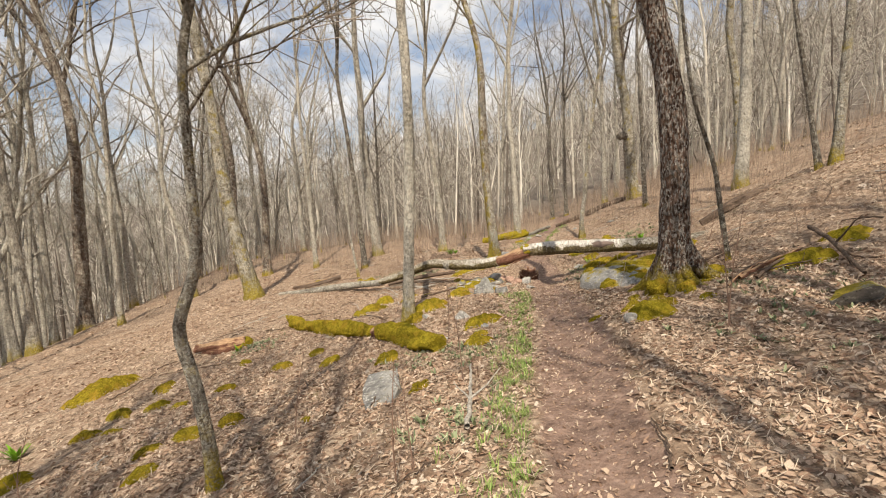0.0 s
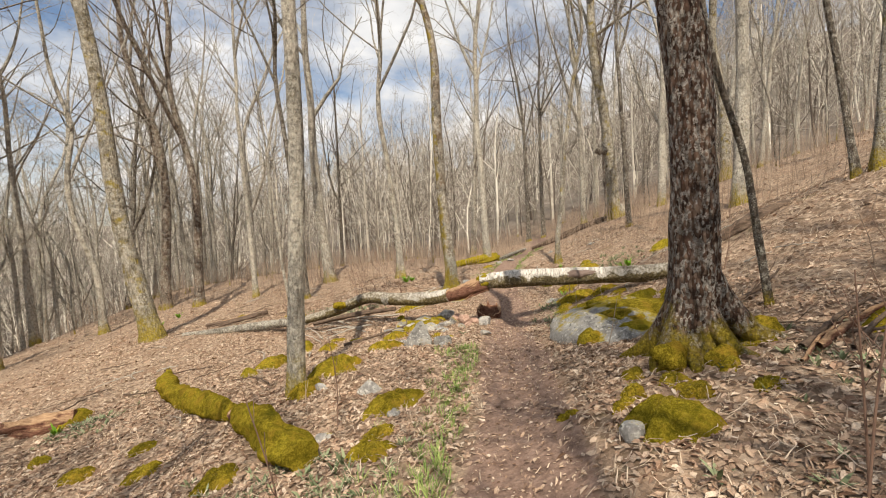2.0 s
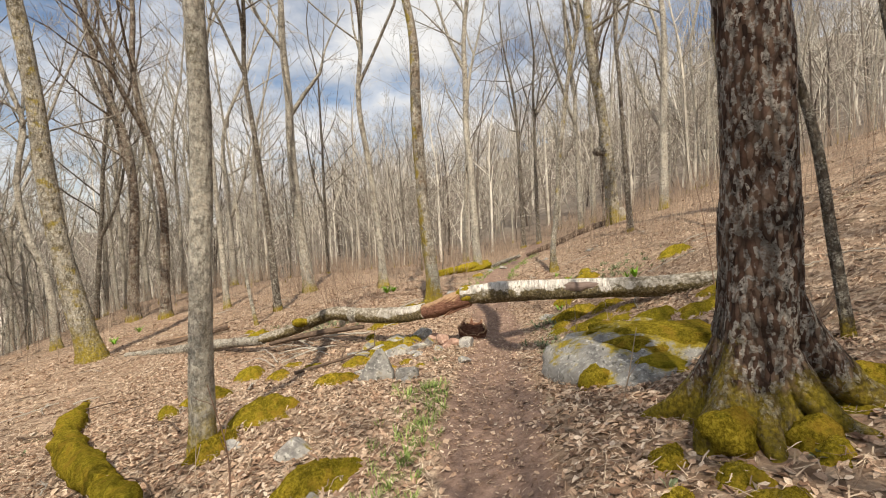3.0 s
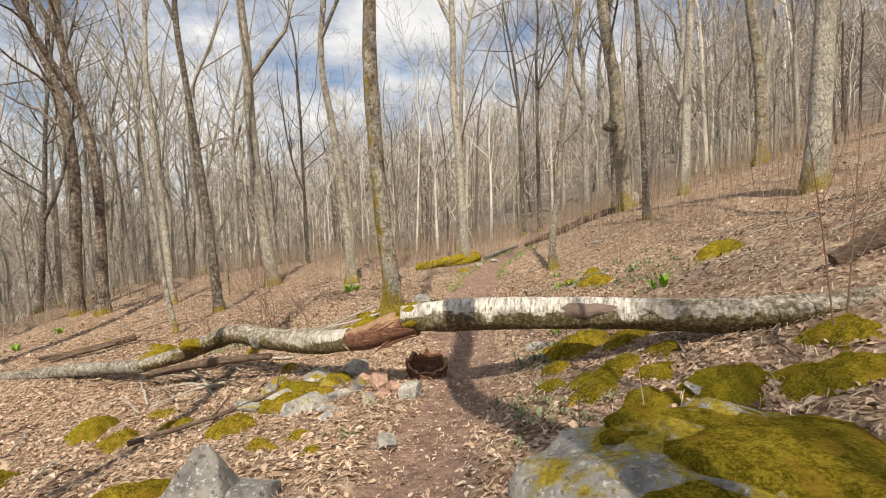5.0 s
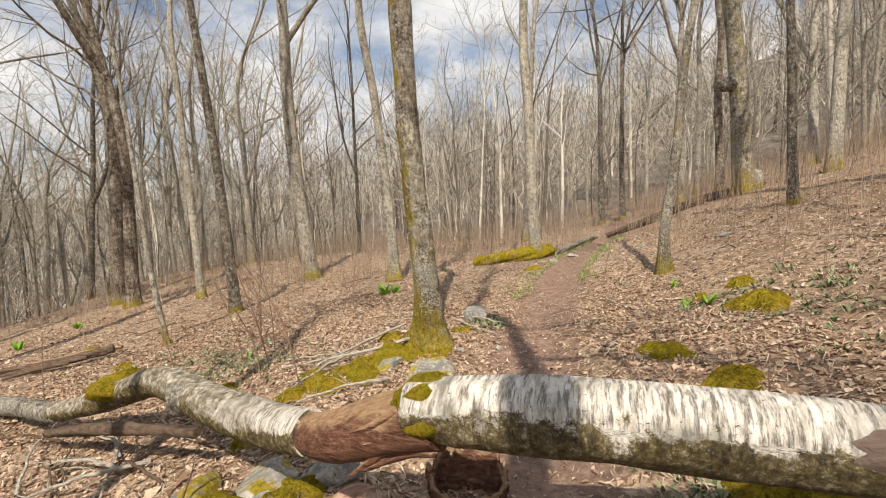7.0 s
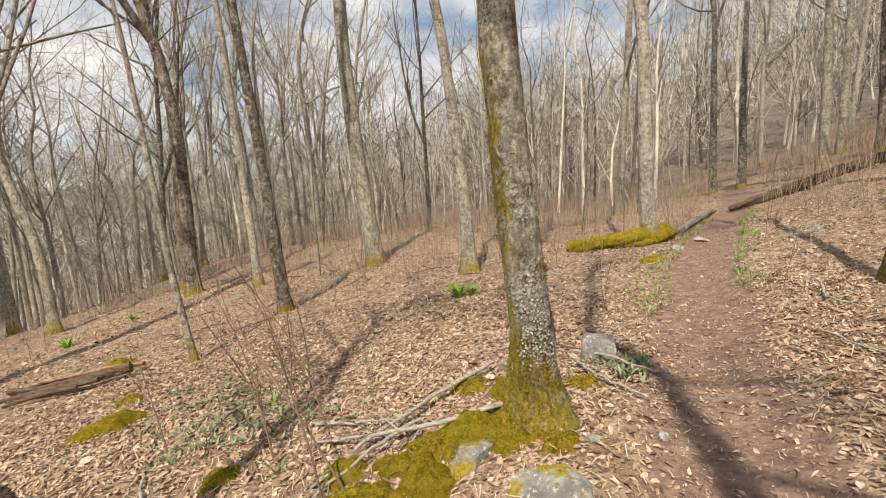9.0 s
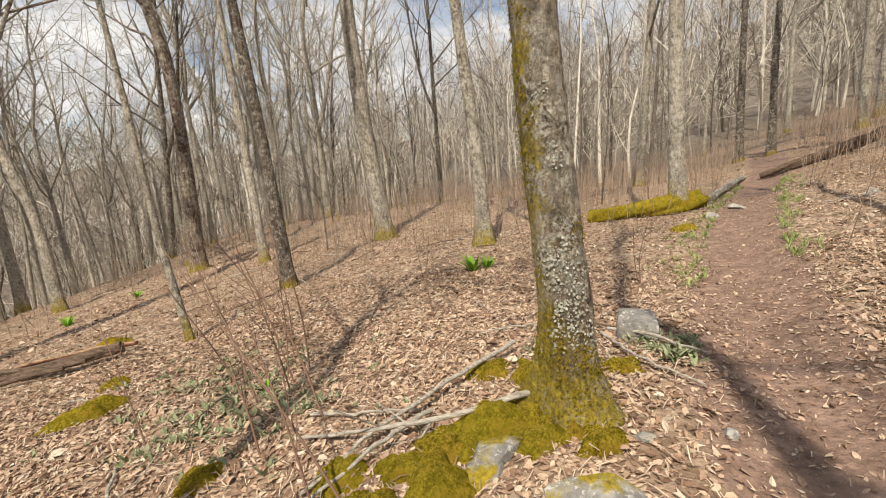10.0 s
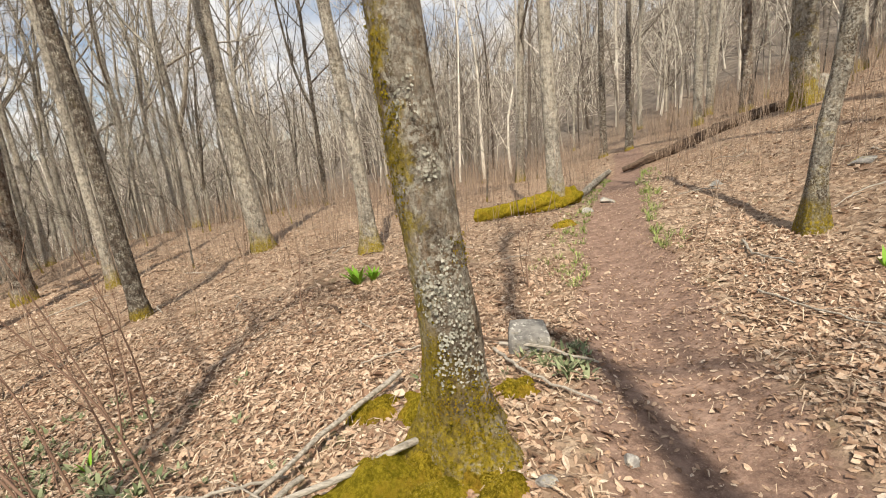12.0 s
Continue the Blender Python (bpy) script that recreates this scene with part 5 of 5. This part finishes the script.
def moss_fuzz():
    """Short upright moss shoots that fray the cushions' surface and rim."""
    rng = np.random.RandomState(61)
    P = []
    for ob in [o for o in scene.objects if o.name.split(".")[0] == "moss_clump"]:
        me = ob.data
        V = np.empty(len(me.vertices) * 3, np.float32)
        N = np.empty(len(me.vertices) * 3, np.float32)
        me.vertices.foreach_get("co", V)
        me.vertices.foreach_get("normal", N)
        V, N = V.reshape(-1, 3), N.reshape(-1, 3)
        m = int(min(900, 9000 * float(np.ptp(V[:, 0])) * float(np.ptp(V[:, 1]))))
        k = rng.randint(0, len(V), m)
        c = V[k] + rng.normal(0, 0.012, (m, 3)) * [1, 1, 0.2] + np.array(ob.location)
        d = unit(N[k] + rng.normal(0, 0.5, (m, 3))) * rng.uniform(0.004, 0.012, m)[:, None]
        sd = unit(np.cross(d, rng.normal(size=(m, 3)))) * 0.0013
        P.append(np.stack([c - sd, c + sd, c + d + sd * 0.3, c + d - sd * 0.3], 1))
    P = np.concatenate(P).reshape(-1, 3)
    tagged(new("moss_shoots", mesh_of("moss_shoots", P, np.arange(len(P)).reshape(-1, 4), FUZZ, smooth=False)), "short yellow-green moss shoots on the cushions", "moss", kind="stuff")


moss_fuzz()


for _k, (_x, _y, _r) in enumerate(((1.38, 9.62, 0.15), (1.5, 9.5, 0.11), (1.25, 9.75, 0.12), (1.42, 9.4, 0.09))):
    stone(_x, _y, _r, (1.1, 0.8, 0.7), PUNK, "crumbling pinkish rotten wood chunk under the fallen trunk", 80 + _k, "rotten_chunk", 6, lift=0.3, group="rotten wood")


# ---- sticks and stems ----
def stick(pts, r, label, mat=STICK, seed=0, forks=2, name="stick", lift=0.02):
    """A fallen branch lying on the ground, with short side twigs."""
    rng = np.random.RandomState(seed + 300)
    P = spline([(x, y, gz(x, y) + r + lift + z) for x, y, z in pts], 14)
    P[1:-1] += rng.normal(0, 0.005, (12, 3))
    e = new(name)
    e.location = P[0]
    tagged(e, label, "stick", "fallen sticks")
    R = np.linspace(r, r * 0.5, 14)
    V, F, uv = tubes((P - P[0])[None], R[None], 9)
    part("shaft", mesh_of("shaft", V, F, mat, uv), e)
    if forks:
        C, RC = grow(rng, (P - P[0])[None], R[None], forks, 0.3, 0.95, 0.3, 45, 0.0, 5, 0.1, 0.7)
        for c, rc in zip(C, RC):
            c[:, 2] = np.maximum(c[:, 2], ground(c[:, 0] + P[0, 0], c[:, 1] + P[0, 1]) - P[0, 2] + 0.01)
            V, F, uv = tubes(c[None], rc[None], 6)
            part("side_twig", mesh_of("side_twig", V, F, mat, uv), e)
    return e


stick([(0.95, 12.7, 0.05), (0.6, 12.15, 0.06), (0.42, 11.8, 0.04), (0.2, 11.35, 0.0)], 0.016, "bleached grey forked branch leaning on mossy stones", seed=1, forks=3)
stick([(1.13, 12.02, 0.1), (0.75, 11.85, 0.08), (0.4, 11.75, 0.04), (-0.05, 11.7, 0.0)], 0.017, "bleached grey branch lying over moss", seed=2, forks=2)
stick([(0.62, 11.95, 0.05), (0.4, 11.55, 0.04), (0.25, 11.25, 0)], 0.014, "bleached grey branch lying over moss", seed=3)
stick([(1.55, 13.0, 0.02), (1.8, 12.85, 0.03), (2.08, 12.68, 0.0)], 0.013, "thin pale stick beside the path", seed=4, forks=0)
stick([(0.2, 10.9, 0), (-0.5, 11.0, 0), (-1.1, 11.5, 0)], 0.016, "pale stick lying on the leaves", seed=5)
stick([(1.1, 11.2, 0.02), (0.8, 11.1, 0.03), (0.4, 11.0, 0.0)], 0.014, "pale stick lying on the leaves", seed=6)
for _k, (_a, _b, _r) in enumerate((((3.0, 4.78), (3.75, 5.1), 0.022), ((3.05, 4.72), (3.85, 4.95), 0.026), ((3.15, 4.6), (3.7, 4.82), 0.018), ((2.9, 4.66), (3.4, 4.9), 0.014))):
    stick([(*_a, 0.0), ((_a[0] + _b[0]) / 2, (_a[1] + _b[1]) / 2 + 0.02, 0.03), (*_b, 0.05)], _r, "reddish split dead branch on the slope below the big tree", ROTTEN if _k % 2 else DEAD, 7 + 20 * _k, 1)
stick([(4.55, 5.7, 0.05), (4.1, 4.9, 0.1), (3.6, 3.9, 0.02)], 0.03, "dead mossy branch lying down the slope", DEAD, 8, 3)
stick([(3.0, 6.0, 0.02), (3.7, 6.15, 0.05), (4.3, 6.6, 0.02)], 0.02, "dead branch on the upper slope", DEAD, 9, 3)
stick([(-0.5, 8.9, 0.02), (0.1, 9.2, 0.02), (0.6, 9.9, 0.0)], 0.022, "grey dead branch below the fallen trunk", DEAD, 10, 3)
stick([(0.1, 3.0, 0.02), (0.16, 3.6, 0.05), (0.2, 4.3, 0.02)], 0.02, "lichened pale branch beside the path", STICK, 11, 3)
stick([(1.1, 2.2, 0.0), (1.2, 2.5, 0.0), (1.22, 2.7, 0.0)], 0.009, "thin stick on the path", DEAD, 12, 0)
# dead branches tangled under the thin end of the fallen trunk
rng = np.random.RandomState(15)
for i in range(14):
    x, y, a, ln = rng.uniform(-1.7, 0.3), rng.uniform(9.9, 10.7), rng.normal(2.75, 0.35), rng.uniform(0.5, 1.2)
    stick([(x, y, 0.0), (x + math.cos(a) * ln / 2, y + math.sin(a) * ln / 2, rng.uniform(0.02, 0.1)), (x + math.cos(a) * ln, y + math.sin(a) * ln, 0.03)], rng.uniform(0.008, 0.018), "dead branch tangled under the fallen trunk", STICK if i % 3 else DEAD, 200 + i, 2)
rng = np.random.RandomState(5)
for i in range(120):
    x, y = rng.uniform(-5, 6.5), rng.uniform(2.5, 19)
    if abs(x - float(path_x(y))) < 0.7:
        continue
    a, ln = rng.uniform(0, 6.28), rng.uniform(0.25, 0.9)
    stick([(x, y, 0), (x + math.cos(a) * ln / 2, y + math.sin(a) * ln / 2, 0.02), (x + math.cos(a + 0.2) * ln, y + math.sin(a + 0.2) * ln, 0)], rng.uniform(0.005, 0.012), "thin dry stick lying on the leaves", STICK if i % 2 else DEAD, 30 + i, i % 3)


def shoot(x, y, H, lean, seed, label="thin bare upright shoot rising from the leaves", r=0.006):
    rng = np.random.RandomState(seed + 700)
    e = thing("shoot", x, y, label, "shoot", "bare shoots")
    pts = spline([(0, 0, -0.03), (lean * 0.3 + rng.normal(0, 0.015), rng.normal(0, 0.02), H * 0.4), (lean + rng.normal(0, 0.03), rng.normal(0, 0.05), H)], 10)
    R = np.linspace(r, r * 0.35, 10)
    V, F, uv = tubes(pts[None], R[None], 5)
    part("stalk", mesh_of("stalk", V, F, SHOOT), e)
    C, RC = grow(rng, pts[None], R[None], 5, 0.25, 0.95, 0.3, 35, 0.3, 4, 0.08, 0.7)
    for c, rc in zip(C, np.maximum(RC, 0.0018)):
        part("side_twig", mesh_of("side_twig", *tubes(c[None], rc[None], 3)[:2], SHOOT), e)


for i, (x, y, H, lean) in enumerate([(2.26, 3.63, 1.0, 0.05), (2.3, 3.66, 0.8, -0.15), (-0.35, 2.6, 0.75, 0.0), (-0.25, 2.7, 0.6, -0.05), (0.12, 4.1, 0.9, -0.1), (-1.3, 3.6, 0.7, 0.1), (-3.2, 3.2, 0.7, 0.05), (-0.6, 12.48, 1.3, -0.4), (-0.5, 12.3, 1.0, -0.3), (-0.75, 12.6, 0.9, 0.05),
                                      (0.0, 11.9, 1.1, -0.5), (-0.2, 11.6, 0.9, -0.35), (-1.1, 11.7, 0.8, -0.2), (-0.9, 12.9, 0.9, -0.1), (1.9, 14.2, 0.6, 0.05), (0.1, 13.6, 0.7, 0.0), (0.42, 11.35, 1.1, -0.75), (-0.62, 12.7, 1.2, -0.15), (-0.7, 12.2, 1.2, -0.4), (0.3, 11.3, 0.8, -0.2), (4.18, 7.94, 1.4, -0.3), (4.3, 8.0, 1.2, 0.05), (4.4, 7.6, 0.9, 0.2), (3.2, 9.9, 0.4, 0.0), (0.0, 5.8, 0.8, 0.03), (-2.0, 11.2, 0.8, -0.1)]):
    shoot(x, y, H, lean, i, r=0.006 if y < 9 else 0.0068)


def dry_stems():
    """Standing dead stems that fill the crest of the slope."""
    rng = np.random.RandomState(88)
    N = 12000
    x, y = rng.uniform(-14, 16, N), rng.uniform(5, 40, N)
    p = np.abs(x - path_x(y))
    dens = step(13, 20, y) * 0.75 + 0.05 + 0.8 * step(3.5, 7, x) * step(7, 12, y) * (y < 30)
    dens = dens * (0.3 + 1.4 * vnoise(x * 0.5, y * 0.5, 3))
    keep = (rng.rand(N) < dens) & (p > 0.7) & ~((x < 2) & (y < 13) & (rng.rand(N) > 0.25))
    x, y = x[keep], y[keep]
    n = len(x)
    H = rng.uniform(0.35, 1.25, n) * (0.5 + 0.5 * step(8, 15, y))
    base = np.stack([x, y, ground(x, y) - 0.03], -1)
    tip = base + np.stack([rng.normal(0, 0.14, n) * H, rng.normal(0, 0.14, n) * H, H], -1)
    mid = (base + tip) / 2 + rng.normal(0, 0.025, (n, 3))
    P = np.stack([base, mid, tip], 1)
    R = rng.uniform(0.0025, 0.006, n)[:, None] * np.array([1, 0.8, 0.45])
    C, RC = grow(rng, P, R, 1, 0.4, 0.9, 0.4, 30, 0.3, 3, 0.08, 0.8)
    V, F = joined([tubes(P, R, 3)[:2], tubes(C, np.maximum(RC, 0.002), 3)[:2]])
    tagged(new("dry_stems", mesh_of("dry_stems", V, F, STEM)), "standing thin dry brown stems on the crest", "undergrowth", kind="stuff")


dry_stems()


# ---- green plants ----
def blades(rng, n, L, w, spread, k=5, droop=0.6):
    """Long curved leaf blades from one root: corners and quads, one row a blade."""
    out = []
    for _ in range(n):
        a = rng.uniform(0, 6.28)
        out_d = np.array([math.cos(a), math.sin(a), 0])
        sd = np.array([-math.sin(a), math.cos(a), 0])
        ln, op = L * rng.uniform(0.65, 1.15), spread * rng.uniform(0.3, 1.3)
        V = []
        p = out_d * rng.uniform(0, 0.03) + np.array([0, 0, -0.01])
        for j in range(k):
            t = j / (k - 1)
            ww = w * (0.25 + 1.5 * t * (1 - t) * 2) * (1 - 0.85 * t**3)
            V += [p - sd * ww / 2, p + np.array([0, 0, -ww * 0.12]), p + sd * ww / 2]
            ang = op + droop * t
            p = p + (out_d * math.sin(ang) + np.array([0, 0, math.cos(ang)])) * ln / (k - 1)
        F = [(3 * j + c, 3 * j + c + 1, 3 * j + c + 4, 3 * j + c + 3) for j in range(k - 1) for c in (0, 1)]
        out.append((np.array(V), np.array(F)))
    return out


def ramp_plant(x, y, n, L, seed):
    rng = np.random.RandomState(seed + 40)
    e = thing("ramp_plant", x, y, "clump of bright green broad-bladed spring leaves", "plant", "green spring plants")
    for V, F in blades(rng, n, L, L * 0.2, 0.55):
        part("leaf", mesh_of("leaf", V, F, GREEN), e)


for i, (x, y, n, L) in enumerate([(-4.65, 4.64, 18, 0.22), (4.49, 10.42, 16, 0.2), (4.42, 10.52, 8, 0.16), (0.18, 14.95, 22, 0.24), (0.34, 15.0, 14, 0.2), (4.0, 12.29, 14, 0.18), (3.85, 12.4, 8, 0.13), (4.02, 13.2, 8, 0.14), (-6.6, 14.9, 14, 0.22), (-6.9, 16.4, 12, 0.22), (3.2, 10.2, 6, 0.12), (-0.75, 12.35, 5, 0.12), (-3.5, 7.4, 9, 0.16)]):
    ramp_plant(x, y, n, L, i)


def tufts(name, n_tufts, pick, per, L, w, mat, label, seed, spread=0.5):
    rng = np.random.RandomState(seed)
    protos = [joined(blades(rng, per, L, w, spread, 4, 0.7)) for _ in range(6)]
    pieces = []
    for _ in range(n_tufts):
        x, y = pick(rng)
        V, F = protos[rng.randint(6)]
        t, s = rng.uniform(0, 6.28), rng.uniform(0.55, 1.25)
        c, q = math.cos(t) * s, math.sin(t) * s
        pieces.append((np.stack([V[:, 0] * c - V[:, 1] * q + x, V[:, 0] * q + V[:, 1] * c + y, V[:, 2] * s + gz(x, y)], -1), F))
    tagged(new(name, mesh_of(name, *joined(pieces), mat)), label, name, kind="stuff")


def verge(rng):
    y = rng.choice([rng.uniform(1.8, 7.2), rng.uniform(1.8, 7.2), rng.uniform(14, 22)])
    return float(path_x(y)) - 0.36 - abs(rng.normal(0, 0.2)) - (0.06 if y < 6 else 0), y


def right_verge(rng):
    y = rng.uniform(14.5, 21)
    return float(path_x(y)) + 0.35 + abs(rng.normal(0, 0.15)), y


def herbs(rng):
    c = [(-0.5, 12.0, 0.5), (-1.0, 12.1, 0.5), (4.6, 11.2, 0.6), (4.9, 12.0, 0.7), (-0.7, 12.3, 0.7), (2.9, 3.5, 0.8), (3.2, 4.6, 0.8), (2.9, 9.6, 0.35), (0.3, 4.9, 0.4), (-0.4, 5.0, 0.4), (2.6, 8.4, 0.4), (4.3, 12.2, 0.5), (-3.2, 7.4, 0.35), (2.0, 12.8, 0.25), (0.1, 3.2, 0.4), (-1.6, 12.6, 0.6)][rng.randint(16)]
    x, y = c[0] + rng.normal(0, c[2] * 0.6), c[1] + rng.normal(0, c[2] * 0.6)
    return (x, y) if abs(x - float(path_x(y))) > 0.4 else (x - 1.0, y)


tufts("grass", 560, verge, 12, 0.085, 0.006, GRASS, "thin green grass along the edge of the path", 21, 0.45)
tufts("grass_bank", 90, right_verge, 12, 0.12, 0.006, GRASS, "sparse green grass on the upper edge of the path", 22)
tufts("herbs", 760, herbs, 7, 0.075, 0.022, HERB, "low grey-green herbs among the leaves", 23, 0.8)


# ---- fallen leaves ----
def litter():
    rng = np.random.RandomState(99)
    xs, ys, size = [], [], []
    for x0, x1, y0, y1, n, s0 in ((-3.6, 4.2, 1.6, 8.5, 70000, 0.019), (-3.2, 4.2, 8.5, 15, 74000, 0.0165), (-8, 8, 1, 20, 84000, 0.019), (-14, 16, 6, 30, 17000, 0.032), (-0.5, 4.5, 1.8, 20, 26000, 0.010), (-2.6, 3.8, 10.8, 13.8, 22000, 0.017), (-3.6, 4.2, 1.6, 14, 40000, 0.011)):
        x, y = rng.uniform(x0, x1, n), rng.uniform(y0, y1, n)
        keep = rng.rand(n) > (0.965 * path_mask(x, y) ** 0.5 if s0 > 0.012 else 1 - path_mask(x, y))
        for cx, cy, cr in MOSSES:
            keep &= (x - cx) ** 2 + (y - cy) ** 2 > (cr * 0.8 * rng.uniform(0.35, 1.1, n)) ** 2
        keep &= rng.rand(n) < 0.45 + 0.9 * vnoise(x * 1.7, y * 1.7, 2)
        xs.append(x[keep]), ys.append(y[keep]), size.append(s0 * rng.uniform(0.45, 1.6, keep.sum()))
    x, y, s = np.concatenate(xs), np.concatenate(ys), np.concatenate(size)
    n = len(x)
    e = 0.05
    z = ground(x, y)
    nx, ny = (ground(x + e, y) - z) / e, (ground(x, y + e) - z) / e
    N = unit(np.stack([-nx, -ny, np.ones(n)], -1) + rng.normal(0, 0.3, (n, 3)))
    A = unit(np.cross(N, rng.normal(size=(n, 3))))
    B = np.cross(N, A)
    w = s * rng.uniform(0.25, 0.7, n)
    curl = s * np.where(rng.rand(n) < 0.25, rng.uniform(0.3, 0.8, n), rng.uniform(-0.3, 0.35, n))
    c = np.stack([x, y, z + 0.004 + s * rng.uniform(0.03, 0.32, n)], -1)

    def f(a, b, h_):
        """A corner of each leaf, torn and crumpled a little."""
        k = rng.normal(0, 0.12, (3, n))
        return c + A * ((a + k[0]) * s)[:, None] + B * ((b + k[1]) * w)[:, None] + N * (h_ * curl + k[2] * 0.5 * s)[:, None]

    # broad leaf folded along its midrib
    P = np.stack([f(-1, 0, 0.2), f(-0.4, -1, 0.9), f(0.45, -0.8, 0.8), f(1, 0, 0.1), f(0.45, 0.8, 0.8), f(-0.4, 1, 0.9)], 1)
    i = np.arange(n)[:, None] * 6
    F = np.concatenate([i + np.array(q) for q in ([0, 1, 2, 3], [0, 3, 4, 5])])
    tagged(new("leaf_litter", mesh_of("leaf_litter", P.reshape(-1, 3), F, LEAF, smooth=False)), "dry curled tan and brown fallen leaves", "leaves", kind="stuff")


litter()


def straw():
    """Dry grass straws, leaf stalks and twig ends strewn over the leaves."""
    rng = np.random.RandomState(123)
    n = 74000
    x, y = rng.uniform(-5.5, 7.5, n), 1.4 + 18 * rng.rand(n) ** 1.15
    keep = rng.rand(n) > 0.6 * path_mask(x, y)
    x, y = x[keep], y[keep]
    n = len(x)
    a, ln = rng.uniform(0, 6.28, n), rng.uniform(0.02, 0.12, n) * (1 - 0.65 * path_mask(x, y))
    wd = rng.uniform(0.0012, 0.003, n)
    d = np.stack([np.cos(a), np.sin(a)], -1)
    ends = []
    for t in (-0.5, 0.0, 0.5):
        px, py = x + d[:, 0] * ln * t, y + d[:, 1] * ln * t
        ends.append(np.stack([px, py, ground(px, py) + 0.012 + rng.uniform(0, 0.035, n)], -1))
    side = np.stack([-d[:, 1] * wd, d[:, 0] * wd, np.zeros(n)], -1)
    P = np.stack([ends[0] - side, ends[0] + side, ends[1] + side, ends[1] - side, ends[2] + side * 0.5, ends[2] - side * 0.5], 1)
    i = np.arange(n)[:, None] * 6
    F = np.concatenate([i + np.array(q) for q in ([0, 1, 2, 3], [3, 2, 4, 5])])
    tagged(new("straw", mesh_of("straw", P.reshape(-1, 3), F, STRAW, smooth=False)), "dry straws and twig ends strewn over the leaves", "straw", kind="stuff")


straw()
